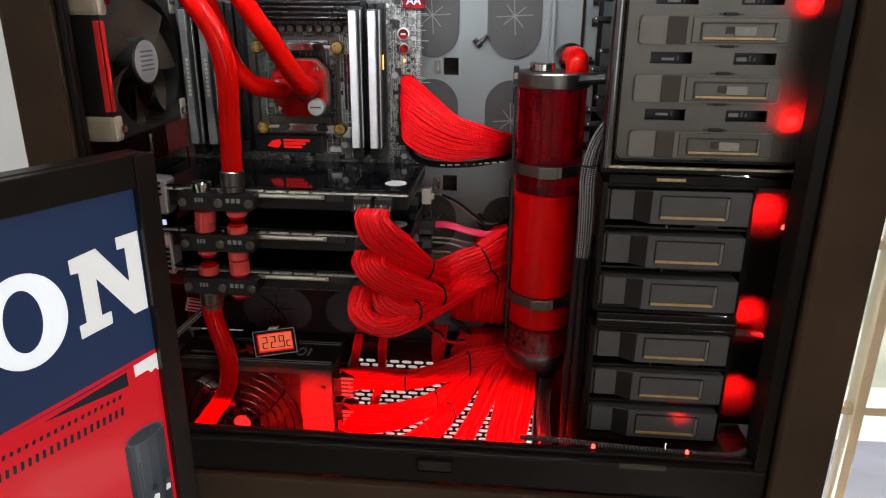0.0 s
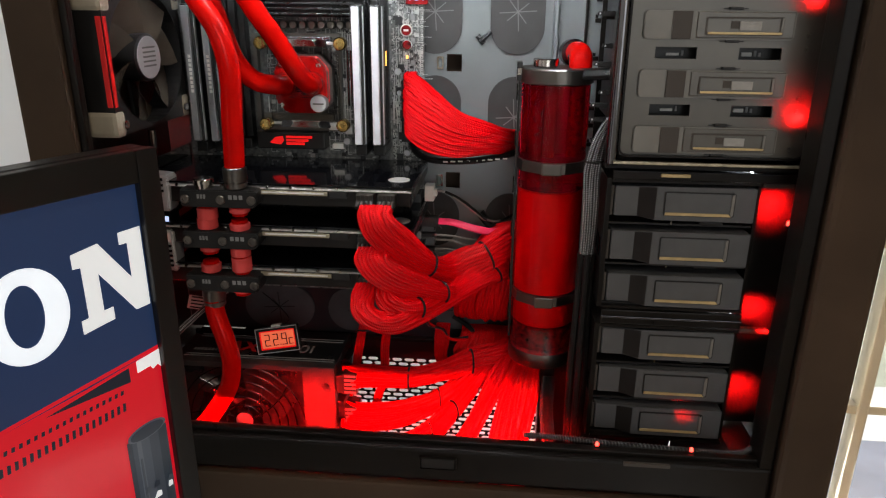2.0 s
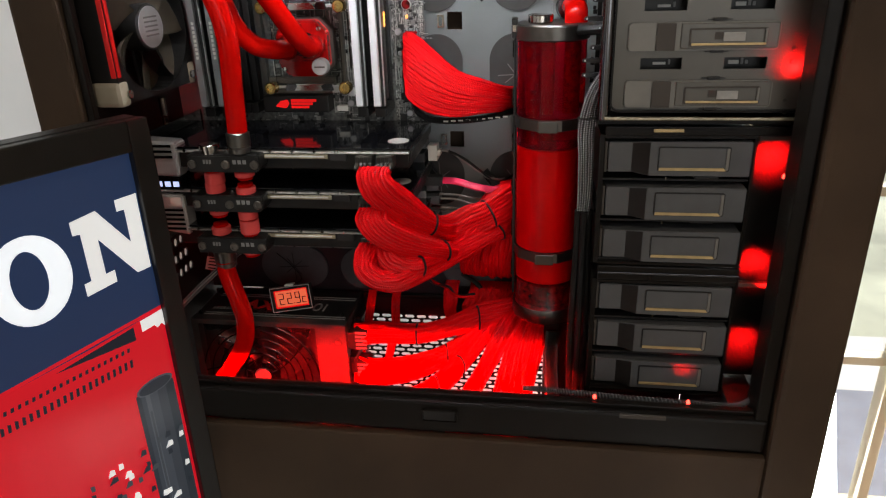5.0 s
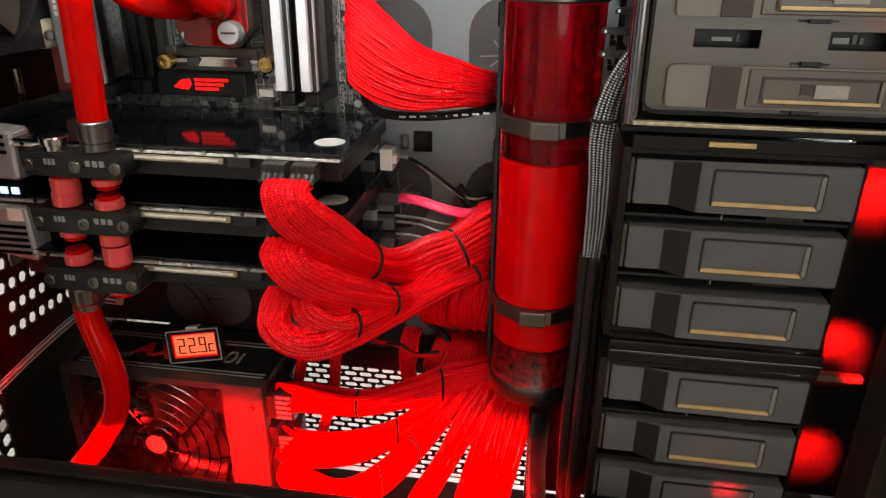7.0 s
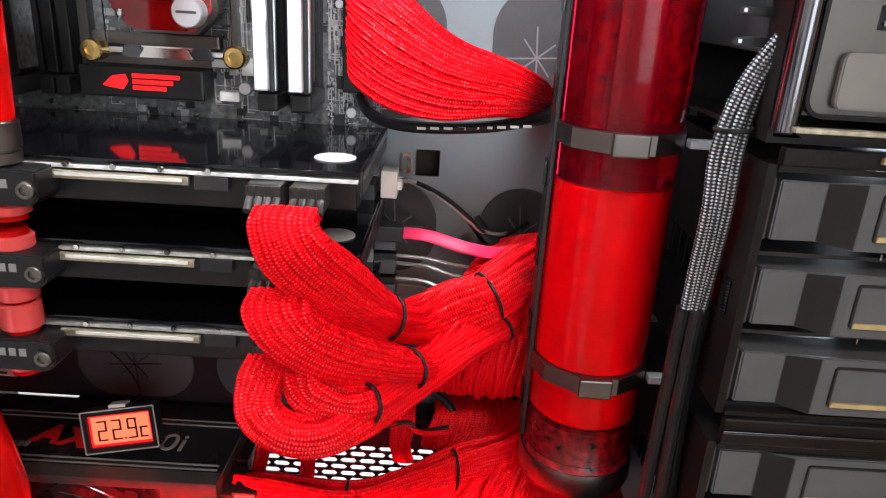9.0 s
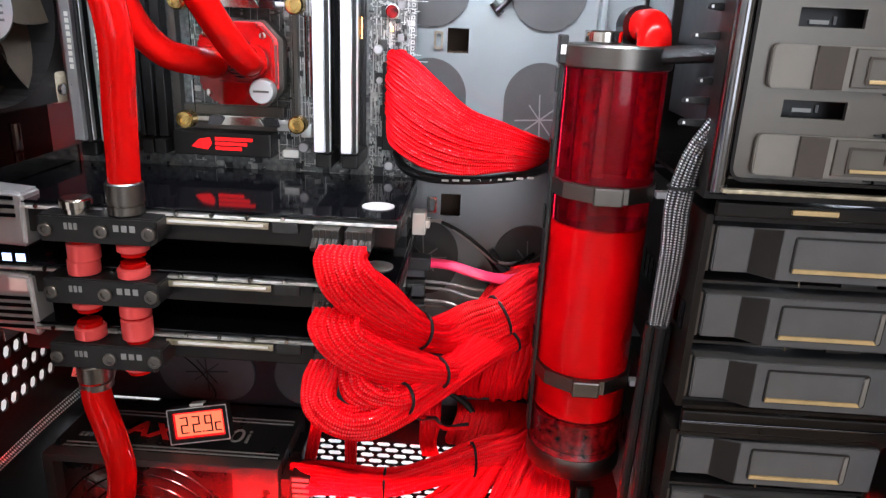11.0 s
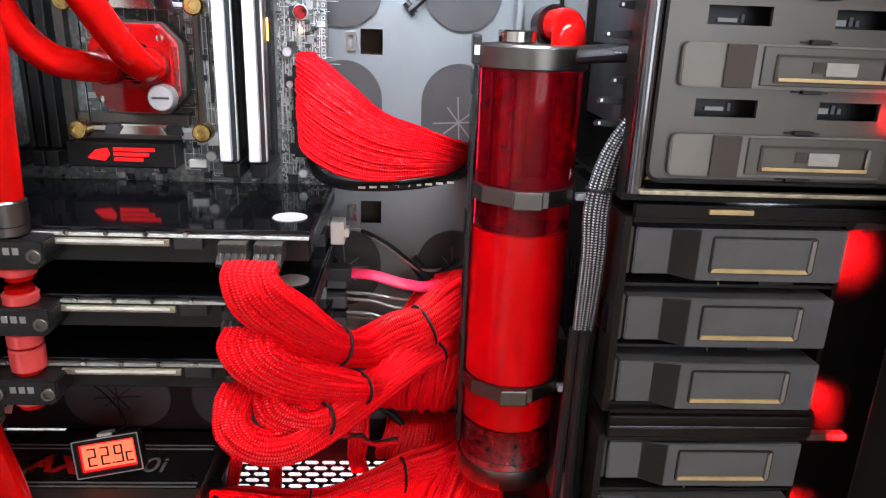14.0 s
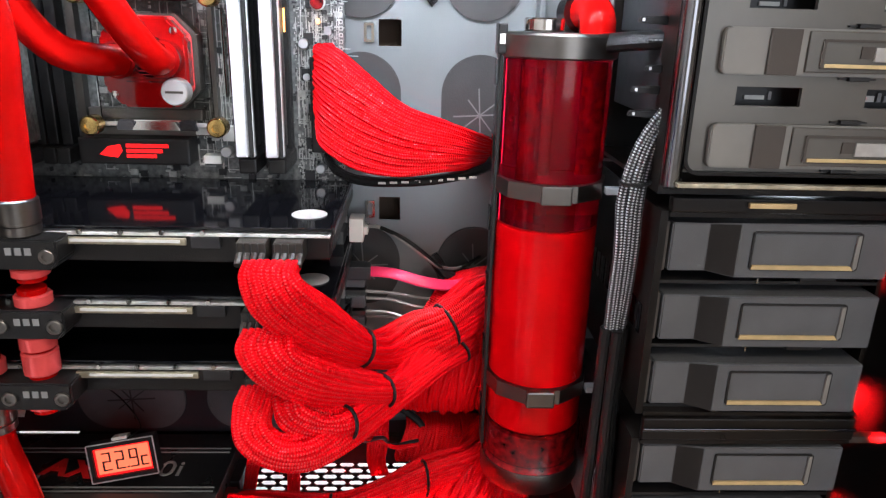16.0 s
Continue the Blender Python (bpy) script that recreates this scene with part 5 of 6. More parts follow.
def bundle(name, label, rows, cols, layers, r, material=None, ties=(), group="cable bundles", per=7, jitter=0.0007, seed=1, pack=1.22):
    """Wires along control rows of (centre, half-width vector, half-depth); ties are places 0..1 along it."""
    rnd = random.Random(seed)
    material = material or RED_SLEEVE
    base = Vector(rows[0][0])
    b = thing(name, label, "cable bundle", group, at=base)
    centres = [Vector(c) - base for c, u, d in rows]
    halves = [Vector(u) for c, u, d in rows]
    depth = [d for c, u, d in rows]
    normals = []
    for k in range(len(rows)):
        t = centres[min(k + 1, len(rows) - 1)] - centres[max(k - 1, 0)]
        n = t.cross(halves[k])
        n = n.normalized() if n.length > 1e-9 else Vector((0, 1, 0))
        if normals and n.dot(normals[-1]) < 0:
            n = -n
        normals.append(n)
    for j in range(layers):
        for i in range(cols):
            a = (2 * i / (cols - 1) - 1) if cols > 1 else 0
            e = (2 * j / (layers - 1) - 1) if layers > 1 else 0
            pts = []
            for k in range(len(rows)):
                off = halves[k] * a + normals[k] * (depth[k] * (e - 0.35 * a * a))
                if 0 < k < len(rows) - 1:
                    off += Vector((rnd.gauss(0, jitter), rnd.gauss(0, jitter), rnd.gauss(0, jitter)))
                pts.append(centres[k] + off)
            part("wire", sweep(spline(pts, per), r * pack, 7), material, b, "", True)
    dense = spline(centres, 10)
    dh = spline(halves, 10)
    for t in ties:
        k = int(t * (len(dense) - 1))
        c, u = dense[k], dh[k]
        d = (dense[min(k + 1, len(dense) - 1)] - dense[k - 1]).normalized()
        n = d.cross(u).normalized()
        dep = depth[min(len(depth) - 1, round(t * (len(depth) - 1)))] + 2.0 * r
        wid = u.length + 1.6 * r
        un = u.normalized()
        loop = [c + un * wid * math.cos(q * math.pi / 12) + n * dep * math.sin(q * math.pi / 12) for q in range(25)]
        part("tie", sweep(loop, 0.0011, 6), BLACK_CABLE, b, "thin black tie")
    return b


# main board cable, fanned out over the tray
bundle("board_power_cable", "wide fan of red sleeved wires into the board", [
    ((-0.0870, 0.814, 0.4720), (0, 0, 0.0270), 0.004), ((-0.0862, 0.795, 0.4720), (0.0, 0, 0.0270), 0.004), ((-0.0775, 0.780, 0.4660), (0.003, 0, 0.0280), 0.005),
    ((-0.0590, 0.772, 0.4545), (0.003, 0, 0.0262), 0.0055), ((-0.0340, 0.769, 0.4445), (0.002, 0.0, 0.0200), 0.006), ((-0.0060, 0.774, 0.4405), (0.002, 0, 0.0135), 0.006),
    ((0.0120, 0.796, 0.4350), (0.003, 0.0, 0.0090), 0.005), ((0.024, 0.832, 0.4290), (0.004, 0.004, 0.006), 0.005), ((0.028, 0.856, 0.427), (0.005, 0, 0.005), 0.005)],
    18, 3, 0.0019, None, (), "cable bundles", 7, 0.0004, 3)
c24 = thing("printed_cable", "flat black cable with white print under the red wires", "cable", at=(-0.08, 0.798, 0.4195))
flat = bmesh.new()
sweep(spline([(-0.006, 0.02, 0.006), (0.002, 0.002, -0.001), (0.02, -0.014, -0.004), (0.05, -0.018, -0.0035), (0.08, -0.012, -0.001), (0.105, 0.01, 0.002), (0.112, 0.05, 0.003)], 8), 0.0034, 10, flat)
part("sheath", flat, BLACK_CABLE, c24, "", True)
for k in range(9):
    part("print_dash", box(0.031 + k * 0.0075, 0.0358 + k * 0.0075, -0.0219 + 0.0002 * k * k * 0.6, -0.0212 + 0.0002 * k * k * 0.6, -0.0045 + k * 0.0004, -0.0031 + k * 0.0004), PAPER, c24)

# graphics card cables sweeping down, then back up behind the reservoir
G = "graphics card cables"
LC = "red sleeved wire bundle plugged into a graphics card"
bundle("card_power_cable", LC, [
    ((-0.1015, 0.689, 0.3905), (0.0128, 0, 0), 0.0020), ((-0.1025, 0.683, 0.3845), (0.0126, 0, 0.0015), 0.0032), ((-0.0960, 0.682, 0.3710), (0.0125, 0, 0.0060), 0.0045), ((-0.0790, 0.693, 0.3510), (0.0095, 0, 0.0088), 0.0055),
    ((-0.0610, 0.709, 0.3325), (0.0045, 0, 0.0088), 0.0058), ((-0.0485, 0.732, 0.3170), (0.002, 0, 0.0080), 0.006), ((-0.0380, 0.754, 0.3080), (-0.001, 0, 0.0105), 0.006), ((-0.0190, 0.761, 0.3140), (-0.005, 0, 0.0120), 0.006),
    ((-0.0020, 0.763, 0.3215), (-0.005, 0, 0.0110), 0.006), ((0.024, 0.790, 0.3290), (-0.004, 0, 0.015), 0.006), ((0.052, 0.812, 0.331), (0, 0, 0.014), 0.006)], 8, 3, 0.0023, None, (0.43, 0.8), G, 7, 0.0005, 5)
bundle("card_power_cable", LC, [
    ((-0.1045, 0.689, 0.3500), (0.0128, 0, 0), 0.0020), ((-0.1062, 0.681, 0.3440), (0.0136, 0, 0.0025), 0.0032), ((-0.0990, 0.679, 0.3340), (0.0102, 0, 0.0070), 0.0045), ((-0.0825, 0.685, 0.3215), (0.0065, 0, 0.0092), 0.0055),
    ((-0.0635, 0.697, 0.3105), (0.003, 0, 0.0090), 0.006), ((-0.0435, 0.714, 0.2990), (0.001, 0, 0.0068), 0.006), ((-0.0320, 0.736, 0.2890), (-0.001, 0, 0.0080), 0.006), ((-0.0220, 0.752, 0.2920), (-0.004, 0, 0.0105), 0.006), ((-0.0040, 0.768, 0.3060), (-0.006, 0, 0.0105), 0.006),
    ((0.0200, 0.795, 0.3110), (-0.004, 0, 0.014), 0.006), ((0.052, 0.815, 0.312), (0, 0, 0.014), 0.006)], 8, 3, 0.0023, None, (0.5,), G, 7, 0.0005, 6)
bundle("card_power_cable", "red sleeved wire bundle looping under a graphics card", [
    ((-0.1140, 0.694, 0.3110), (0.0080, 0, 0), 0.0024), ((-0.1160, 0.682, 0.3040), (0.0080, 0, 0.001), 0.0032), ((-0.1140, 0.671, 0.2950), (0.0065, 0, 0.0040), 0.004), ((-0.1010, 0.667, 0.2865), (0.0035, 0, 0.0062), 0.0045),
    ((-0.0830, 0.671, 0.2835), (0.0, 0, 0.0070), 0.0045), ((-0.0660, 0.685, 0.2860), (-0.003, 0, 0.0062), 0.0045), ((-0.0450, 0.712, 0.2880), (-0.004, 0, 0.0050), 0.004), ((-0.0120, 0.752, 0.2950), (-0.004, 0, 0.005), 0.004),
    ((0.0070, 0.771, 0.2985), (-0.003, 0, 0.0055), 0.004), ((0.030, 0.80, 0.298), (0, 0, 0.008), 0.005), ((0.052, 0.82, 0.296), (0, 0, 0.01), 0.005)], 6, 2, 0.0023, None, (0.8,), G, 7, 0.0006, 7)
bundle("card_power_cable", LC, [
    ((-0.0960, 0.694, 0.3115), (0.0075, 0, 0), 0.0024), ((-0.0955, 0.684, 0.3070), (0.0075, 0, 0.001), 0.0032), ((-0.0900, 0.680, 0.3010), (0.0060, 0, 0.0040), 0.004), ((-0.0770, 0.681, 0.2955), (0.0035, 0, 0.0062), 0.0045),
    ((-0.0630, 0.687, 0.2930), (0.0010, 0, 0.0066), 0.0045), ((-0.0450, 0.714, 0.2905), (-0.003, 0, 0.006), 0.0045), ((-0.0120, 0.756, 0.2955), (-0.004, 0, 0.006), 0.0045), ((0.0080, 0.775, 0.2985), (-0.003, 0, 0.006), 0.004), ((0.030, 0.803, 0.295), (0, 0, 0.01), 0.005), ((0.052, 0.822, 0.29), (0, 0, 0.01), 0.005)],
    6, 2, 0.0023, None, (0.445,), G, 7, 0.0006, 8)
bundle("rear_cable", "broad red wire bundle dropping behind the reservoir", [
    ((0.024, 0.822, 0.336), (0.020, 0, 0.004), 0.005), ((0.014, 0.801, 0.326), (0.024, 0, 0.004), 0.006), ((0.006, 0.790, 0.304), (0.029, 0, 0.004), 0.007), ((0.000, 0.786, 0.276), (0.032, 0, 0.003), 0.007),
    ((-0.003, 0.789, 0.254), (0.032, 0, 0.001), 0.007), ((-0.002, 0.803, 0.2385), (0.031, 0, 0), 0.006), ((0.000, 0.828, 0.233), (0.030, 0, 0), 0.006), ((0.000, 0.850, 0.232), (0.030, 0, 0), 0.005)],
    17, 2, 0.0024, None, (), "cable bundles", 7, 0.0008, 9)

# power supply cables fanning over the floor plate
S = "power supply cables"
L5 = "red sleeved wire bundle from the power supply"
bundle("supply_cable", L5, [((-0.158, 0.762, 0.168), (0, 0.006, 0.010), 0.003), ((-0.134, 0.756, 0.176), (0, 0.003, 0.009), 0.004), ((-0.082, 0.750, 0.180), (0, 0, 0.0085), 0.004), ((-0.046, 0.757, 0.188), (0, 0, 0.0090), 0.004),
    ((-0.012, 0.768, 0.195), (0, 0, 0.0115), 0.004), ((0.022, 0.786, 0.195), (0, 0, 0.013), 0.004), ((0.05, 0.82, 0.20), (0, 0, 0.013), 0.004)], 8, 2, 0.0024, None, (0.34, 0.66), S, 7, 0.0008, 11)
bundle("supply_cable", L5, [((-0.158, 0.760, 0.124), (0, 0.006, 0.011), 0.003), ((-0.132, 0.748, 0.128), (0, 0.003, 0.0115), 0.004), ((-0.090, 0.742, 0.140), (0, 0, 0.0110), 0.004), ((-0.049, 0.746, 0.158), (0, 0, 0.0085), 0.004),
    ((-0.022, 0.764, 0.173), (0, 0, 0.0085), 0.004), ((0.010, 0.788, 0.188), (0, 0, 0.010), 0.004), ((0.05, 0.84, 0.20), (0, 0, 0.012), 0.004)], 8, 2, 0.0024, None, (0.5,), S, 7, 0.0008, 12)
bundle("supply_cable", L5, [((-0.158, 0.758, 0.098), (0, 0.006, 0.010), 0.003), ((-0.125, 0.724, 0.110), (0, 0.003, 0.011), 0.004), ((-0.085, 0.702, 0.123), (0, 0, 0.011), 0.004), ((-0.052, 0.710, 0.141), (0, 0, 0.009), 0.004),
    ((-0.028, 0.735, 0.159), (0, 0, 0.008), 0.004), ((-0.004, 0.766, 0.178), (0, 0, 0.009), 0.004), ((0.02, 0.80, 0.194), (0, 0, 0.010), 0.004), ((0.05, 0.845, 0.20), (0, 0, 0.012), 0.004)], 8, 2, 0.0024, None, (0.42, 0.55), S, 7, 0.0008, 13)
bundle("supply_cable", L5, [((-0.036, 0.660, 0.075), (0.009, 0, 0), 0.003), ((-0.030, 0.670, 0.108), (0.009, 0, 0.001), 0.003), ((-0.018, 0.694, 0.138), (0.008, 0, 0.003), 0.003), ((0.000, 0.724, 0.162), (0.007, 0, 0.005), 0.003), ((0.018, 0.757, 0.186), (0.007, 0, 0.006), 0.003), ((0.034, 0.79, 0.204), (0.008, 0, 0.006), 0.003), ((0.052, 0.85, 0.22), (0.008, 0, 0.005), 0.003)],
    6, 2, 0.0023, None, (), S, 7, 0.0008, 15)
bundle("supply_cable", L5, [((0.006, 0.658, 0.078), (0.006, 0, 0), 0.003), ((0.009, 0.670, 0.112), (0.006, 0, 0.001), 0.003), ((0.016, 0.698, 0.143), (0.006, 0, 0.002), 0.003), ((0.027, 0.732, 0.172), (0.006, 0, 0.004), 0.003), ((0.039, 0.765, 0.194), (0.007, 0, 0.005), 0.003), ((0.048, 0.80, 0.208), (0.008, 0, 0.005), 0.003), ((0.055, 0.85, 0.215), (0.008, 0, 0.004), 0.003)],
    5, 2, 0.0023, None, (), S, 7, 0.0008, 16)
bundle("supply_cable", L5, [((0.032, 0.658, 0.078), (0.0085, 0, 0), 0.003), ((0.033, 0.670, 0.112), (0.0085, 0, 0), 0.003), ((0.037, 0.698, 0.145), (0.009, 0, 0.001), 0.003), ((0.044, 0.730, 0.174), (0.010, 0, 0.002), 0.003), ((0.050, 0.762, 0.196), (0.011, 0, 0.002), 0.003), ((0.054, 0.80, 0.208), (0.011, 0, 0.003), 0.003), ((0.055, 0.85, 0.212), (0.010, 0, 0.003), 0.003)],
    7, 2, 0.0023, None, (), S, 7, 0.0008, 17)
bundle("hanging_ribbon_cable", "broad red wire ribbon hanging behind the supply cables", [((0.000, 0.836, 0.207), (0.028, 0, 0), 0.002), ((0.000, 0.818, 0.206), (0.028, 0, 0), 0.002), ((-0.002, 0.810, 0.198), (0.0295, 0, 0), 0.002), ((-0.005, 0.806, 0.188), (0.031, 0, 0), 0.002), ((-0.004, 0.812, 0.1795), (0.030, 0, 0), 0.002), ((0.004, 0.828, 0.178), (0.028, 0, 0), 0.002)],
    24, 1, 0.0016, None, (), "cable bundles", 6, 0.0004, 18)
bundle("narrow_ribbon_cable", "narrow red wire ribbon beside a black loop", [((-0.052, 0.836, 0.207), (0.007, 0, 0), 0.001), ((-0.052, 0.818, 0.206), (0.007, 0, 0), 0.001), ((-0.052, 0.811, 0.195), (0.007, 0, 0), 0.001), ((-0.053, 0.810, 0.180), (0.006, 0, 0), 0.001), ((-0.050, 0.812, 0.165), (0.006, 0, 0), 0.001)],
    7, 1, 0.0013, None, (), "narrow leads", 5, 0.0003, 19)
for z in (0.168, 0.126, 0.098):
    pl = thing("supply_plug", "black plug block of a supply cable", "plug", "supply plugs", at=(-0.1565, 0.762, z))
    part("body", box(0.0, 0.016, -0.012, 0.012, -0.0125, 0.0125, 0.001), CHIP, pl)
    for k in range(5):
        part("rib", box(0.002, 0.015, -0.0128, -0.0121, -0.011 + k * 0.005, -0.0085 + k * 0.005), GREY_PRINT, pl)
for x0, x1 in ((-0.148, -0.152), (-0.118, -0.117)):
    bundle("fan_lead", "narrow red ribbon lead hanging behind the cables", [((x0 + 0.012, 0.825, 0.246), (0.0035, 0, 0), 0.0005), ((x0 + 0.004, 0.815, 0.215), (0.0035, 0, 0), 0.0005), ((x0, 0.805, 0.19), (0.0035, 0, 0), 0.0005), ((x1, 0.79, 0.16), (0.0035, 0, 0), 0.0005), ((x1 - 0.01, 0.775, 0.12), (0.0035, 0, 0), 0.0005)],
           4, 1, 0.0013, RED_SLEEVE, (0.35,), "narrow leads", 5, 0.0002, 21)
lead = thing("twisted_lead", "thin dark red lead curling down from the card cables", "cable", at=(-0.06, 0.70, 0.275))
part("wire", sweep(spline([(0, 0, 0), (0.006, 0.02, -0.015), (0.012, 0.05, -0.035), (0.022, 0.07, -0.055), (0.04, 0.08, -0.06)], 8), 0.0016, 8), RED_SLEEVE, lead, "", True)
part("wire", sweep(spline([(0.002, 0, 0), (0.005, 0.018, -0.015), (0.015, 0.05, -0.034), (0.021, 0.072, -0.055), (0.04, 0.083, -0.058)], 8), 0.0014, 8), BLACK_CABLE, lead, "", True)
loopc = thing("black_loop_cable", "black cable looping behind the supply cables", "cable", at=(-0.03, 0.82, 0.20))
part("wire", sweep(spline([(-0.01, 0.01, 0.02), (0.012, 0.0, 0.008), (0.018, -0.01, -0.015), (0.008, -0.01, -0.035), (-0.015, -0.01, -0.045)], 8), 0.003, 8), BLACK_CABLE, loopc, "", True)

# board edge leads
conn = thing("fan_connector", "white fan plug with dark leads on the board edge", "connector", at=(-0.067, 0.812, 0.375))
part("plug", box(-0.004, 0.006, -0.010, 0.006, -0.0085, 0.0085, 0.0008), WHITE_PLASTIC, conn)
part("plug", box(-0.001, 0.009, -0.0075, 0.004, -0.0035, 0.0025, 0.0006), WHITE_PLASTIC, conn)
for k in range(3):
    part("wire", sweep(spline([(0.004, -0.002 + k * 0.002, 0.001), (0.018, -0.004, 0.001), (0.036, -0.012, -0.007 + 0.001 * k), (0.052, -0.010, -0.020 + 0.001 * k), (0.062, 0.0, -0.030), (0.078, 0.012, -0.034), (0.095, 0.03, -0.03)], 7), 0.0015, 6), (GREY_WIRE, BLACK_CABLE, BLACK_CABLE)[k], conn, "", True)
sata = thing("data_cable", "flat red data cable with a dark plug", "cable", "data cables", at=(-0.07, 0.805, 0.344))
part("plug", box(-0.006, 0.014, -0.006, 0.006, -0.005, 0.005, 0.0008), CHIP, sata)
part("ribbon", sweep(spline([(0.012, 0, 0), (0.03, -0.008, 0.0015), (0.055, -0.014, -0.003), (0.078, -0.002, -0.009), (0.098, 0.025, -0.008)], 8), 0.0042, 10, None, 0.35), PINK_FLAT, sata, "", True)
for k, (z, y) in enumerate(((0.328, 0.806), (0.322, 0.808), (0.312, 0.806), (0.307, 0.809))):
    d = thing("data_cable", "thin grey round leads from the board edge", "cable", "data cables", at=(-0.07, y, z))
    part("plug", box(-0.006, 0.010, -0.004, 0.004, -0.002, 0.002, 0.0005), CHIP, d)
    part("wire", sweep(spline([(0.010, 0, 0), (0.03, -0.006, 0.001), (0.05, -0.010, -0.001 - 0.002 * k), (0.075, 0.0, -0.006), (0.095, 0.02, -0.008)], 7), 0.0013, 6), GREY_WIRE, d, "", True)
blackb = thing("black_cable", "thick black cable behind the reservoir", "cable", "black cables", at=(0.0, 0.82, 0.335))
part("sheath", sweep(spline([(-0.012, 0.0, 0.016), (0.0, -0.002, 0.002), (0.014, 0.0, -0.004), (0.035, 0.005, 0.002), (0.06, 0.015, 0.01)], 8), 0.0048, 10), BLACK_CABLE, blackb, "", True)

# speckled cable run beside the drive cages
bundle("speckled_cable", "black and white braided cables beside the drive cage", [
    ((0.1165, 0.680, 0.500), (0.0026, 0, 0.003), 0.002), ((0.1045, 0.682, 0.4810), (0.0038, 0, 0.0022), 0.002), ((0.0945, 0.685, 0.4590), (0.0044, 0, 0.001), 0.002), ((0.0892, 0.686, 0.431), (0.0044, 0, 0), 0.002),
    ((0.0900, 0.687, 0.402), (0.0042, 0, 0), 0.002), ((0.0915, 0.692, 0.372), (0.0040, 0, 0), 0.002), ((0.0905, 0.694, 0.338), (0.0030, 0, 0), 0.002)], 3, 1, 0.0022, GREY_SLEEVE, (0.45,), "cable bundles", 7, 0.0003, 31)
for k, (x, y) in enumerate(((0.086, 0.694), (0.0915, 0.690), (0.0965, 0.695))):
    d = thing("black_cable", "black cable run down beside the drive cage", "cable", "black cables", at=(x, y, 0.12))
    part("sheath", sweep(spline([(0.004 * k, -0.012, -0.02), (0, 0, 0.01), (0.002 * (k - 1), 0, 0.10), (0, 0.002, 0.18), (0, 0, 0.232)], 8), 0.0034, 10), BLACK_CABLE, d, "", True)
strap = thing("black_strap_cable", "flat black cable bridging reservoir and bay cage", "cable", "black cables", at=(0.085, 0.74, 0.512))
part("sheath", sweep(spline([(-0.016, 0.016, -0.006), (-0.003, -0.008, -0.004), (0.010, -0.020, -0.002), (0.024, -0.026, -0.001), (0.036, -0.020, -0.002)], 6), 0.0062, 12, None, 0.8), BLACK_CABLE, strap, "", True)
for k in range(5):
    part("print_dash", box(0.012 + k * 0.0026, 0.0134 + k * 0.0026, -0.0322 + 0.0002 * k, -0.0280, -0.0016, -0.0008), GREY_PRINT, strap)
duct = thing("black_strap_cable", "wide black cable dropping to the floor plate", "cable", "black cables", at=(0.066, 0.70, 0.10))
part("sheath", sweep(spline([(0.008, -0.045, -0.03), (0.006, -0.03, 0.0), (0.003, -0.01, 0.04), (0, 0.02, 0.07), (0.002, 0.035, 0.10)], 8), 0.010, 12, None, 0.4), BLACK_CABLE, duct, "", True)
# ---- light strips ----


def coil(pts, r, turns, label, at):
    t = thing("light_strip_lead", label, "cable", "coiled leads", at=at)
    line = spline(pts, 24)
    out = []
    n = turns * 10
    for k in range(n + 1):
        s = k / n * (len(line) - 1)
        i = min(int(s), len(line) - 2)
        p = line[i].lerp(line[i + 1], s - i)
        d = (line[i + 1] - line[i]).normalized()
        a = d.orthogonal().normalized()
        q = d.cross(a)
        ang = 2 * math.pi * k / 10
        out.append(p + a * r * math.cos(ang) + q * r * math.sin(ang))
    part("coil", sweep(out, 0.0007, 5), GREY_RUBBER, t, "grey spiral wrap")
    part("core", sweep(line, r * 0.8, 8), BLACK_CABLE, t)
    return t


coil([(-0.035, 0.0, 0.0), (0.0, -0.006, 0.003), (0.05, -0.006, 0.0), (0.11, -0.006, -0.002), (0.155, -0.004, -0.004), (0.172, 0.004, -0.002)], 0.0022, 90, "spiral wrapped lead lying along the sill", (0.075, 0.640, 0.1915))
coil([(0, 0, 0), (0, 0, 0.1), (0, 0, 0.2), (0, 0, 0.252)], 0.0022, 110, "spiral wrapped lead along the front post", (0.2640, 0.6685, 0.192))
case_part("inner_front_plate", box(0.230, 0.2905, 0.701, 0.703, 0.180, 0.4345, 0.0005), PLASTIC, "black plate catching red spots of light")
for x, y, z in ((0.106, 0.630, 0.1935), (0.189, 0.630, 0.1935), (0.2520, 0.6515, 0.479), (0.2460, 0.6515, 0.400), (0.2525, 0.6515, 0.574), (-0.352, 0.660, 0.226), (-0.345, 0.664, 0.222), (-0.338, 0.668, 0.219)):
    led = thing("red_light", "tiny lit red diode on the case rim", "diode", "red diodes", at=(x, y, z))
    part("lens", lathe([(0.0016, -0.002), (0.0016, 0), (0.0008, 0.0014)], (0, 0, 0), "z", 12), LED_RED, led)
    part("base", box(-0.0025, 0.0025, -0.0025, 0.0025, -0.0035, -0.002, 0.0004), PLASTIC, led)
for x0, x1, z in ((-0.305, 0.07, 0.1885),):
    ls = thing("light_strip", "red light strip tucked behind the sill", "light strip", at=(-0.1, 0.640, 0.183))
    part("strip", box(-0.20, 0.17, 0.0005, 0.002, -0.004, 0.001), PLASTIC, ls)
    for k in range(18):
        part("diode", box(-0.195 + k * 0.021, -0.191 + k * 0.021, 0.002, 0.0026, -0.003, 0.0), LED_RED, ls)
stripw = thing("sleeved_lead", "dark braided lead crossing the rear corner", "cable", at=(-0.34, 0.67, 0.22))
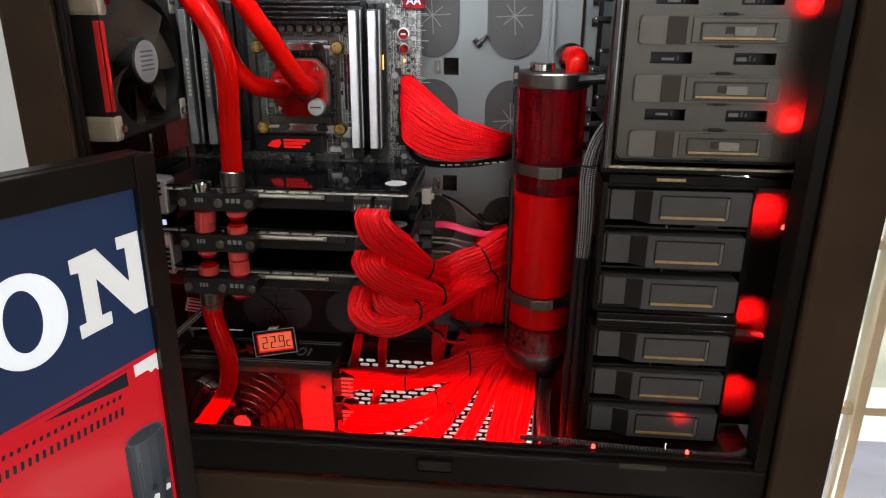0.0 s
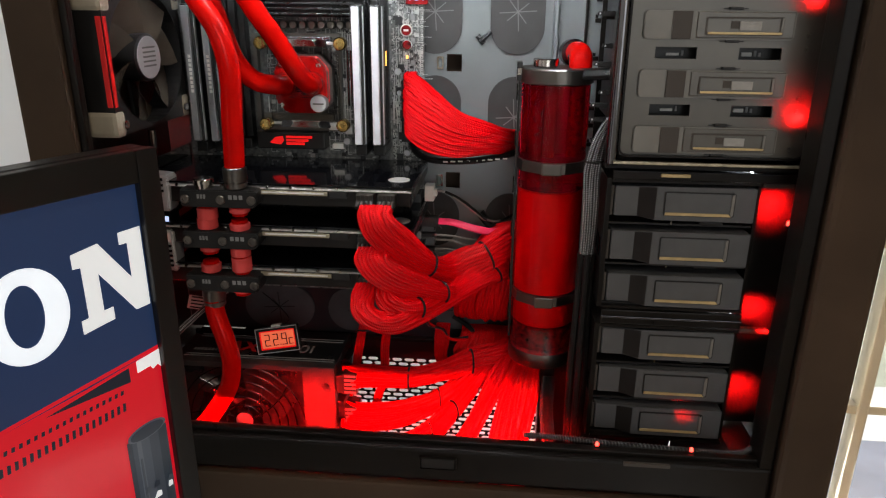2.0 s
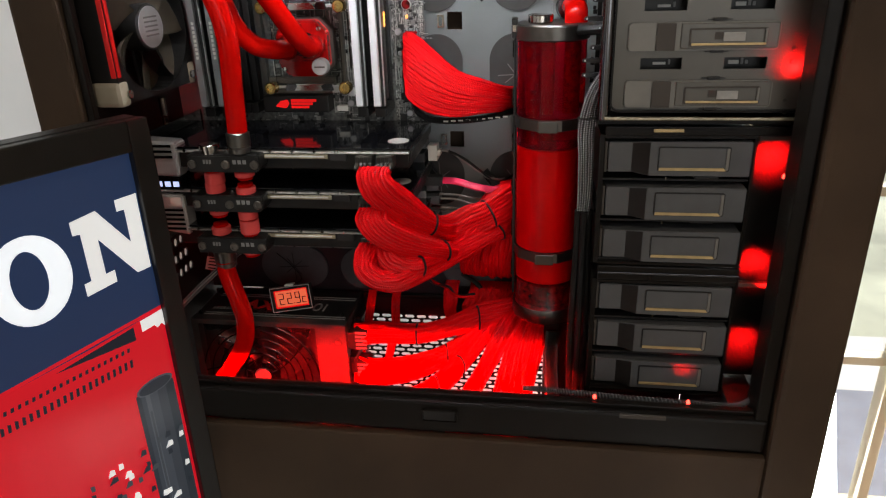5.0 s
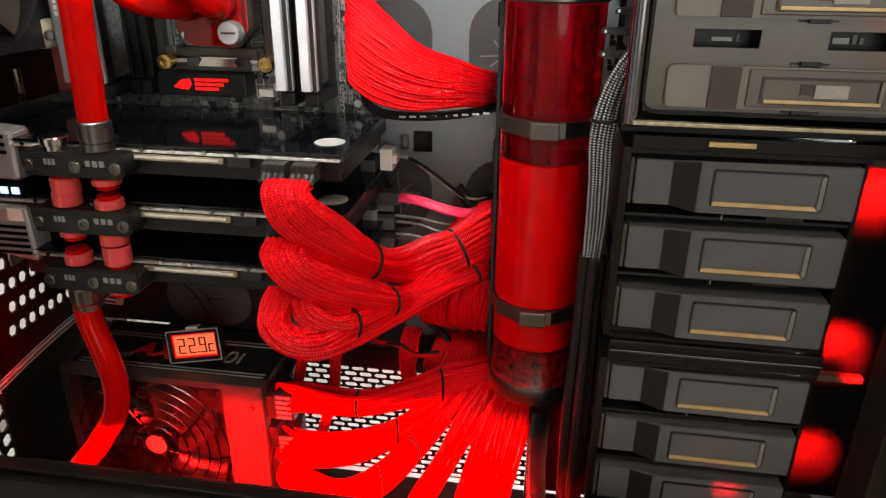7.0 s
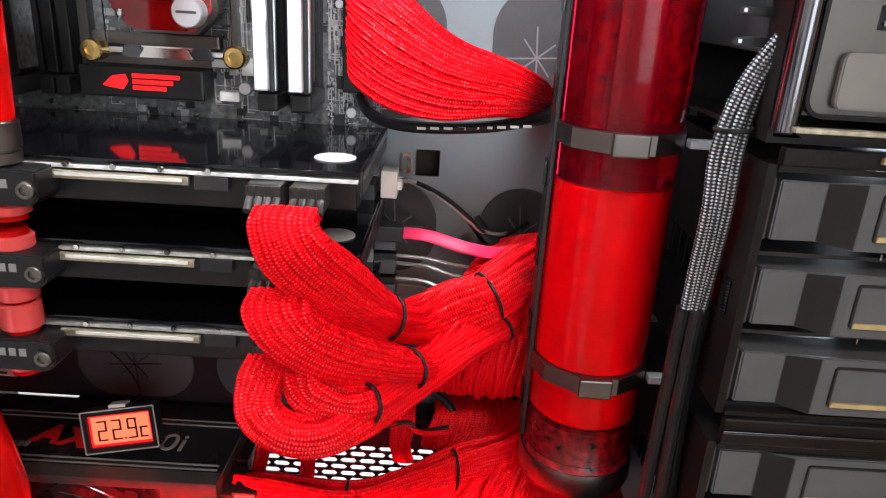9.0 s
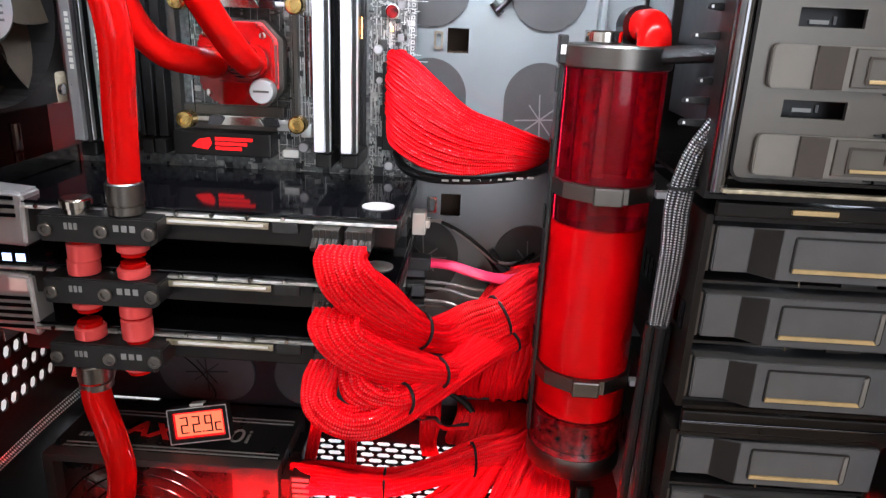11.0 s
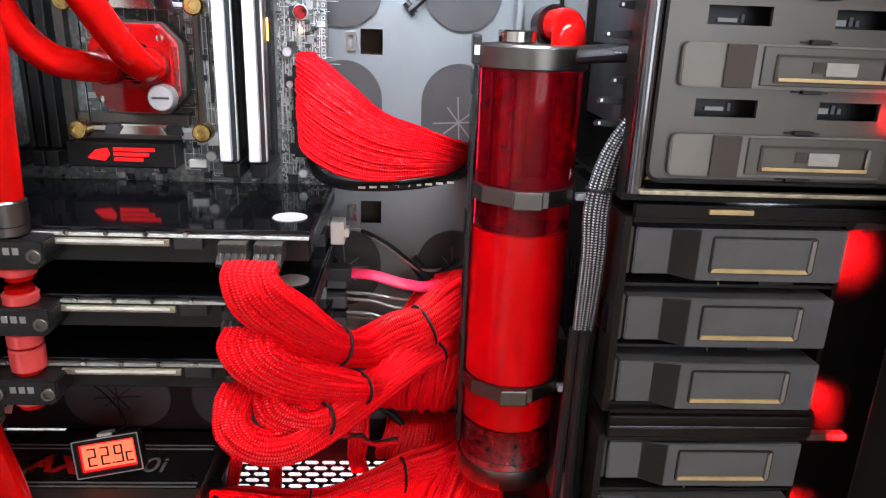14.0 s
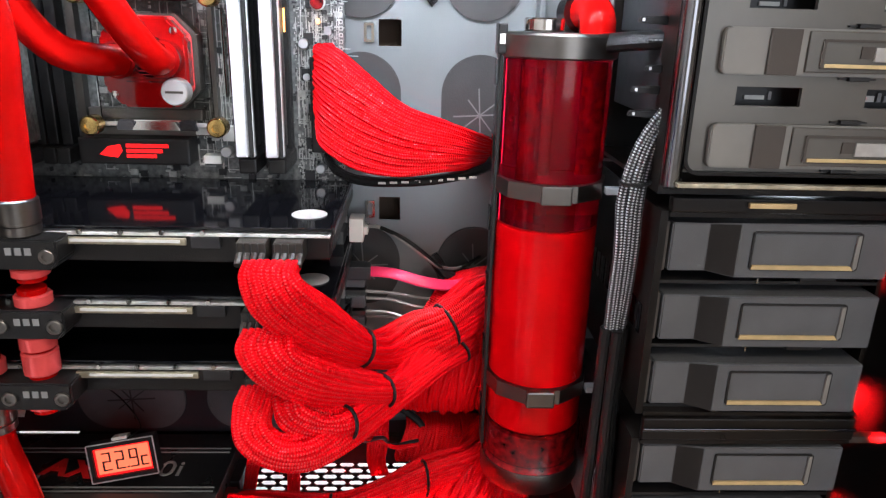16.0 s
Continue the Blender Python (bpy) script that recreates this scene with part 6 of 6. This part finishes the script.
part("sheath", sweep(spline([(-0.02, 0.0, -0.02), (0.0, 0.01, 0.0), (0.03, 0.04, 0.03), (0.055, 0.08, 0.05), (0.075, 0.11, 0.06)], 8), 0.0032, 8), GREY_SLEEVE, stripw, "", True)

# ---- monitor ----
mon = thing("monitor", "black framed monitor showing white letters over red and navy", "monitor", at=(-0.2165, 0.515, -0.06))
MA = radians(64)
MONM = Matrix.Translation((0, 0, 0.06)) @ Matrix(((math.cos(MA), math.sin(MA), 0, 0), (math.sin(MA), -math.cos(MA), 0, 0), (0, 0, 1, 0), (0, 0, 0, 1)))


def mp(name, bm, material, label="", par=None):
    """Parts in the screen's own plane: x to its right edge at 0, y out of it, z up."""
    turned(bm, MONM)
    bmesh.ops.recalc_face_normals(bm, faces=bm.faces[:])
    return part(name, bm, material, par or mon, label)


W, ZB, ZT = 0.56, 0.13, 0.4775
frm = bmesh.new()
box(-W, 0, -0.020, -0.002, ZB, ZT, 0.003, 2, frm)
mp("back", frm, PLASTIC)
mp("bezel_side", box(-0.0155, 0.0, -0.0015, 0.006, ZB, ZT, 0.0012), PLASTIC)
mp("bezel_side", box(-W, -W + 0.0155, -0.0015, 0.006, ZB, ZT, 0.0012), PLASTIC)
mp("bezel_top", box(-W + 0.0155, -0.0155, -0.0015, 0.006, ZT - 0.021, ZT, 0.0012), PLASTIC)
mp("bezel_bottom", box(-W + 0.0155, -0.0155, -0.0015, 0.006, ZB, ZB + 0.021, 0.0012), PLASTIC)
mp("stand", box(-0.30, -0.26, -0.06, -0.021, -0.05, 0.30, 0.004), PLASTIC)
mp("foot", box(-0.40, -0.16, -0.14, 0.06, -0.06, -0.048, 0.004), PLASTIC)
scr = mp("screen", box(-W + 0.0156, -0.0156, -0.0014, 0.0005, ZB + 0.0212, ZT - 0.0212), SCREEN_BLUE, "lit screen")


def flatshape(name, outline, material, y):
    return mp(name, prism(outline, y, y + 0.0003), material, "", scr)


XR = -0.0158
flatshape("picture_red", [(XR, 0.1525), (XR, 0.338), (-0.07, 0.332), (-0.125, 0.3285), (-0.30, 0.316), (-0.54, 0.30), (-0.54, 0.1525)], SCREEN_RED, 0.0008)
flatshape("picture_line", [(XR, 0.3405), (XR, 0.338), (-0.125, 0.3285), (-0.30, 0.316), (-0.30, 0.319), (-0.125, 0.331)], SCREEN_RED, 0.0006)
flatshape("picture_patch", [(-0.098, 0.3265), (-0.04, 0.3335), (-0.04, 0.323)], SCREEN_DARK, 0.0012)
flatshape("picture_patch", [(XR, 0.3375), (-0.034, 0.3355), (-0.034, 0.327), (-0.024, 0.328), (-0.022, 0.325), (-0.018, 0.327), (XR, 0.324)], SCREEN_WHITE, 0.0012)
for row, (z0, z1) in enumerate(((0.3165, 0.3195), (0.304, 0.310))):
    for k in range(22):
        x = -0.046 - k * 0.0045
        flatshape("picture_dash", [(x, z1 - 0.0004 * k * (0.2 if row == 0 else 0.3)), (x - 0.002, z1 - 0.0004 * k * 0.2), (x - 0.0026, z0 - 0.0004 * k * 0.2), (x - 0.0006, z0 - 0.0004 * k * 0.2)], SCREEN_DARK, 0.0012)
CYL_SHADES = [mat("screen_steel", c, 0.15, 0, 0, 1, 0, 1, 0, 0.6) for c in ((0.02, 0.028, 0.042), (0.035, 0.046, 0.064), (0.07, 0.085, 0.11), (0.045, 0.056, 0.075), (0.03, 0.04, 0.056), (0.016, 0.024, 0.036))]
for k, (xa, xb) in enumerate(((-0.050, -0.0465), (-0.0465, -0.043), (-0.043, -0.0395), (-0.0395, -0.033), (-0.033, -0.0255), (-0.0255, -0.0185))):
    za = 0.2835 - 18 * (xa + 0.034) ** 2
    zb = 0.2835 - 18 * (xb + 0.034) ** 2
    flatshape("picture_cylinder", [(xb, 0.1525), (xb, zb), (xa, za), (xa, 0.1525)], CYL_SHADES[k], 0.0012)
top = [(-0.034 + 0.0152 * math.cos(a * math.pi / 12), 0.2815 + 0.0058 * math.sin(a * math.pi / 12) + 0.05 * 0.0152 * math.cos(a * math.pi / 12)) for a in range(24)]
flatshape("picture_cylinder_top", top, CYL_SHADES[2], 0.0015)
flatshape("picture_cylinder_top", [(-0.034 + (x + 0.034) * 0.88, 0.2813 + (z - 0.2815) * 0.82) for x, z in top], CYL_SHADES[0], 0.0018)
flatshape("picture_shine", [(-0.042, 0.262), (-0.0405, 0.262), (-0.0405, 0.165), (-0.042, 0.165)], SCREEN_GREY, 0.0016)
rng = random.Random(5)
for k in range(60):
    x, z = rng.uniform(-0.11, -0.017), rng.uniform(0.156, 0.236)
    if x < -0.06 and z > 0.236 - (-0.06 - x) * 0.25:
        continue
    flatshape("picture_chip", [(x, z), (x - rng.uniform(0.002, 0.008), z), (x - 0.003, z + 0.005), (x, z + 0.004)], rng.choice((SCREEN_DARK, SCREEN_GREY, SCREEN_WHITE, SCREEN_DARK)), 0.0020 + k * 0.00001)
# serif letters O and N
oo = bmesh.new()
outer = [(-0.0965 + 0.0255 * math.cos(a * math.pi / 20), 0.3930 + 0.0295 * math.sin(a * math.pi / 20)) for a in range(40)]
inner = [(-0.0975 + 0.0112 * math.cos(a * math.pi / 20), 0.3935 + 0.0195 * math.sin(a * math.pi / 20)) for a in range(40)]
o, i = [oo.verts.new((x, 0.0011, z)) for x, z in outer], [oo.verts.new((x, 0.0011, z)) for x, z in inner]
for k in range(40):
    oo.faces.new((o[k], o[(k + 1) % 40], i[(k + 1) % 40], i[k]))
bmesh.ops.solidify(oo, geom=oo.faces[:], thickness=0.0003)
mp("letter_o", oo, SCREEN_WHITE, "", scr)
flatshape("letter_n", [(-0.0655, 0.4215), (-0.0655, 0.4125), (-0.0605, 0.4120), (-0.0605, 0.3785), (-0.0655, 0.3780), (-0.0655, 0.3690), (-0.0435, 0.3715), (-0.0435, 0.3800), (-0.0500, 0.3795), (-0.0500, 0.4050),
    (-0.0275, 0.3720), (-0.0170, 0.3725), (-0.0170, 0.4275), (-0.0330, 0.4270), (-0.0330, 0.4190), (-0.0275, 0.4190), (-0.0275, 0.3950), (-0.0475, 0.4240)], SCREEN_WHITE, 0.0009)
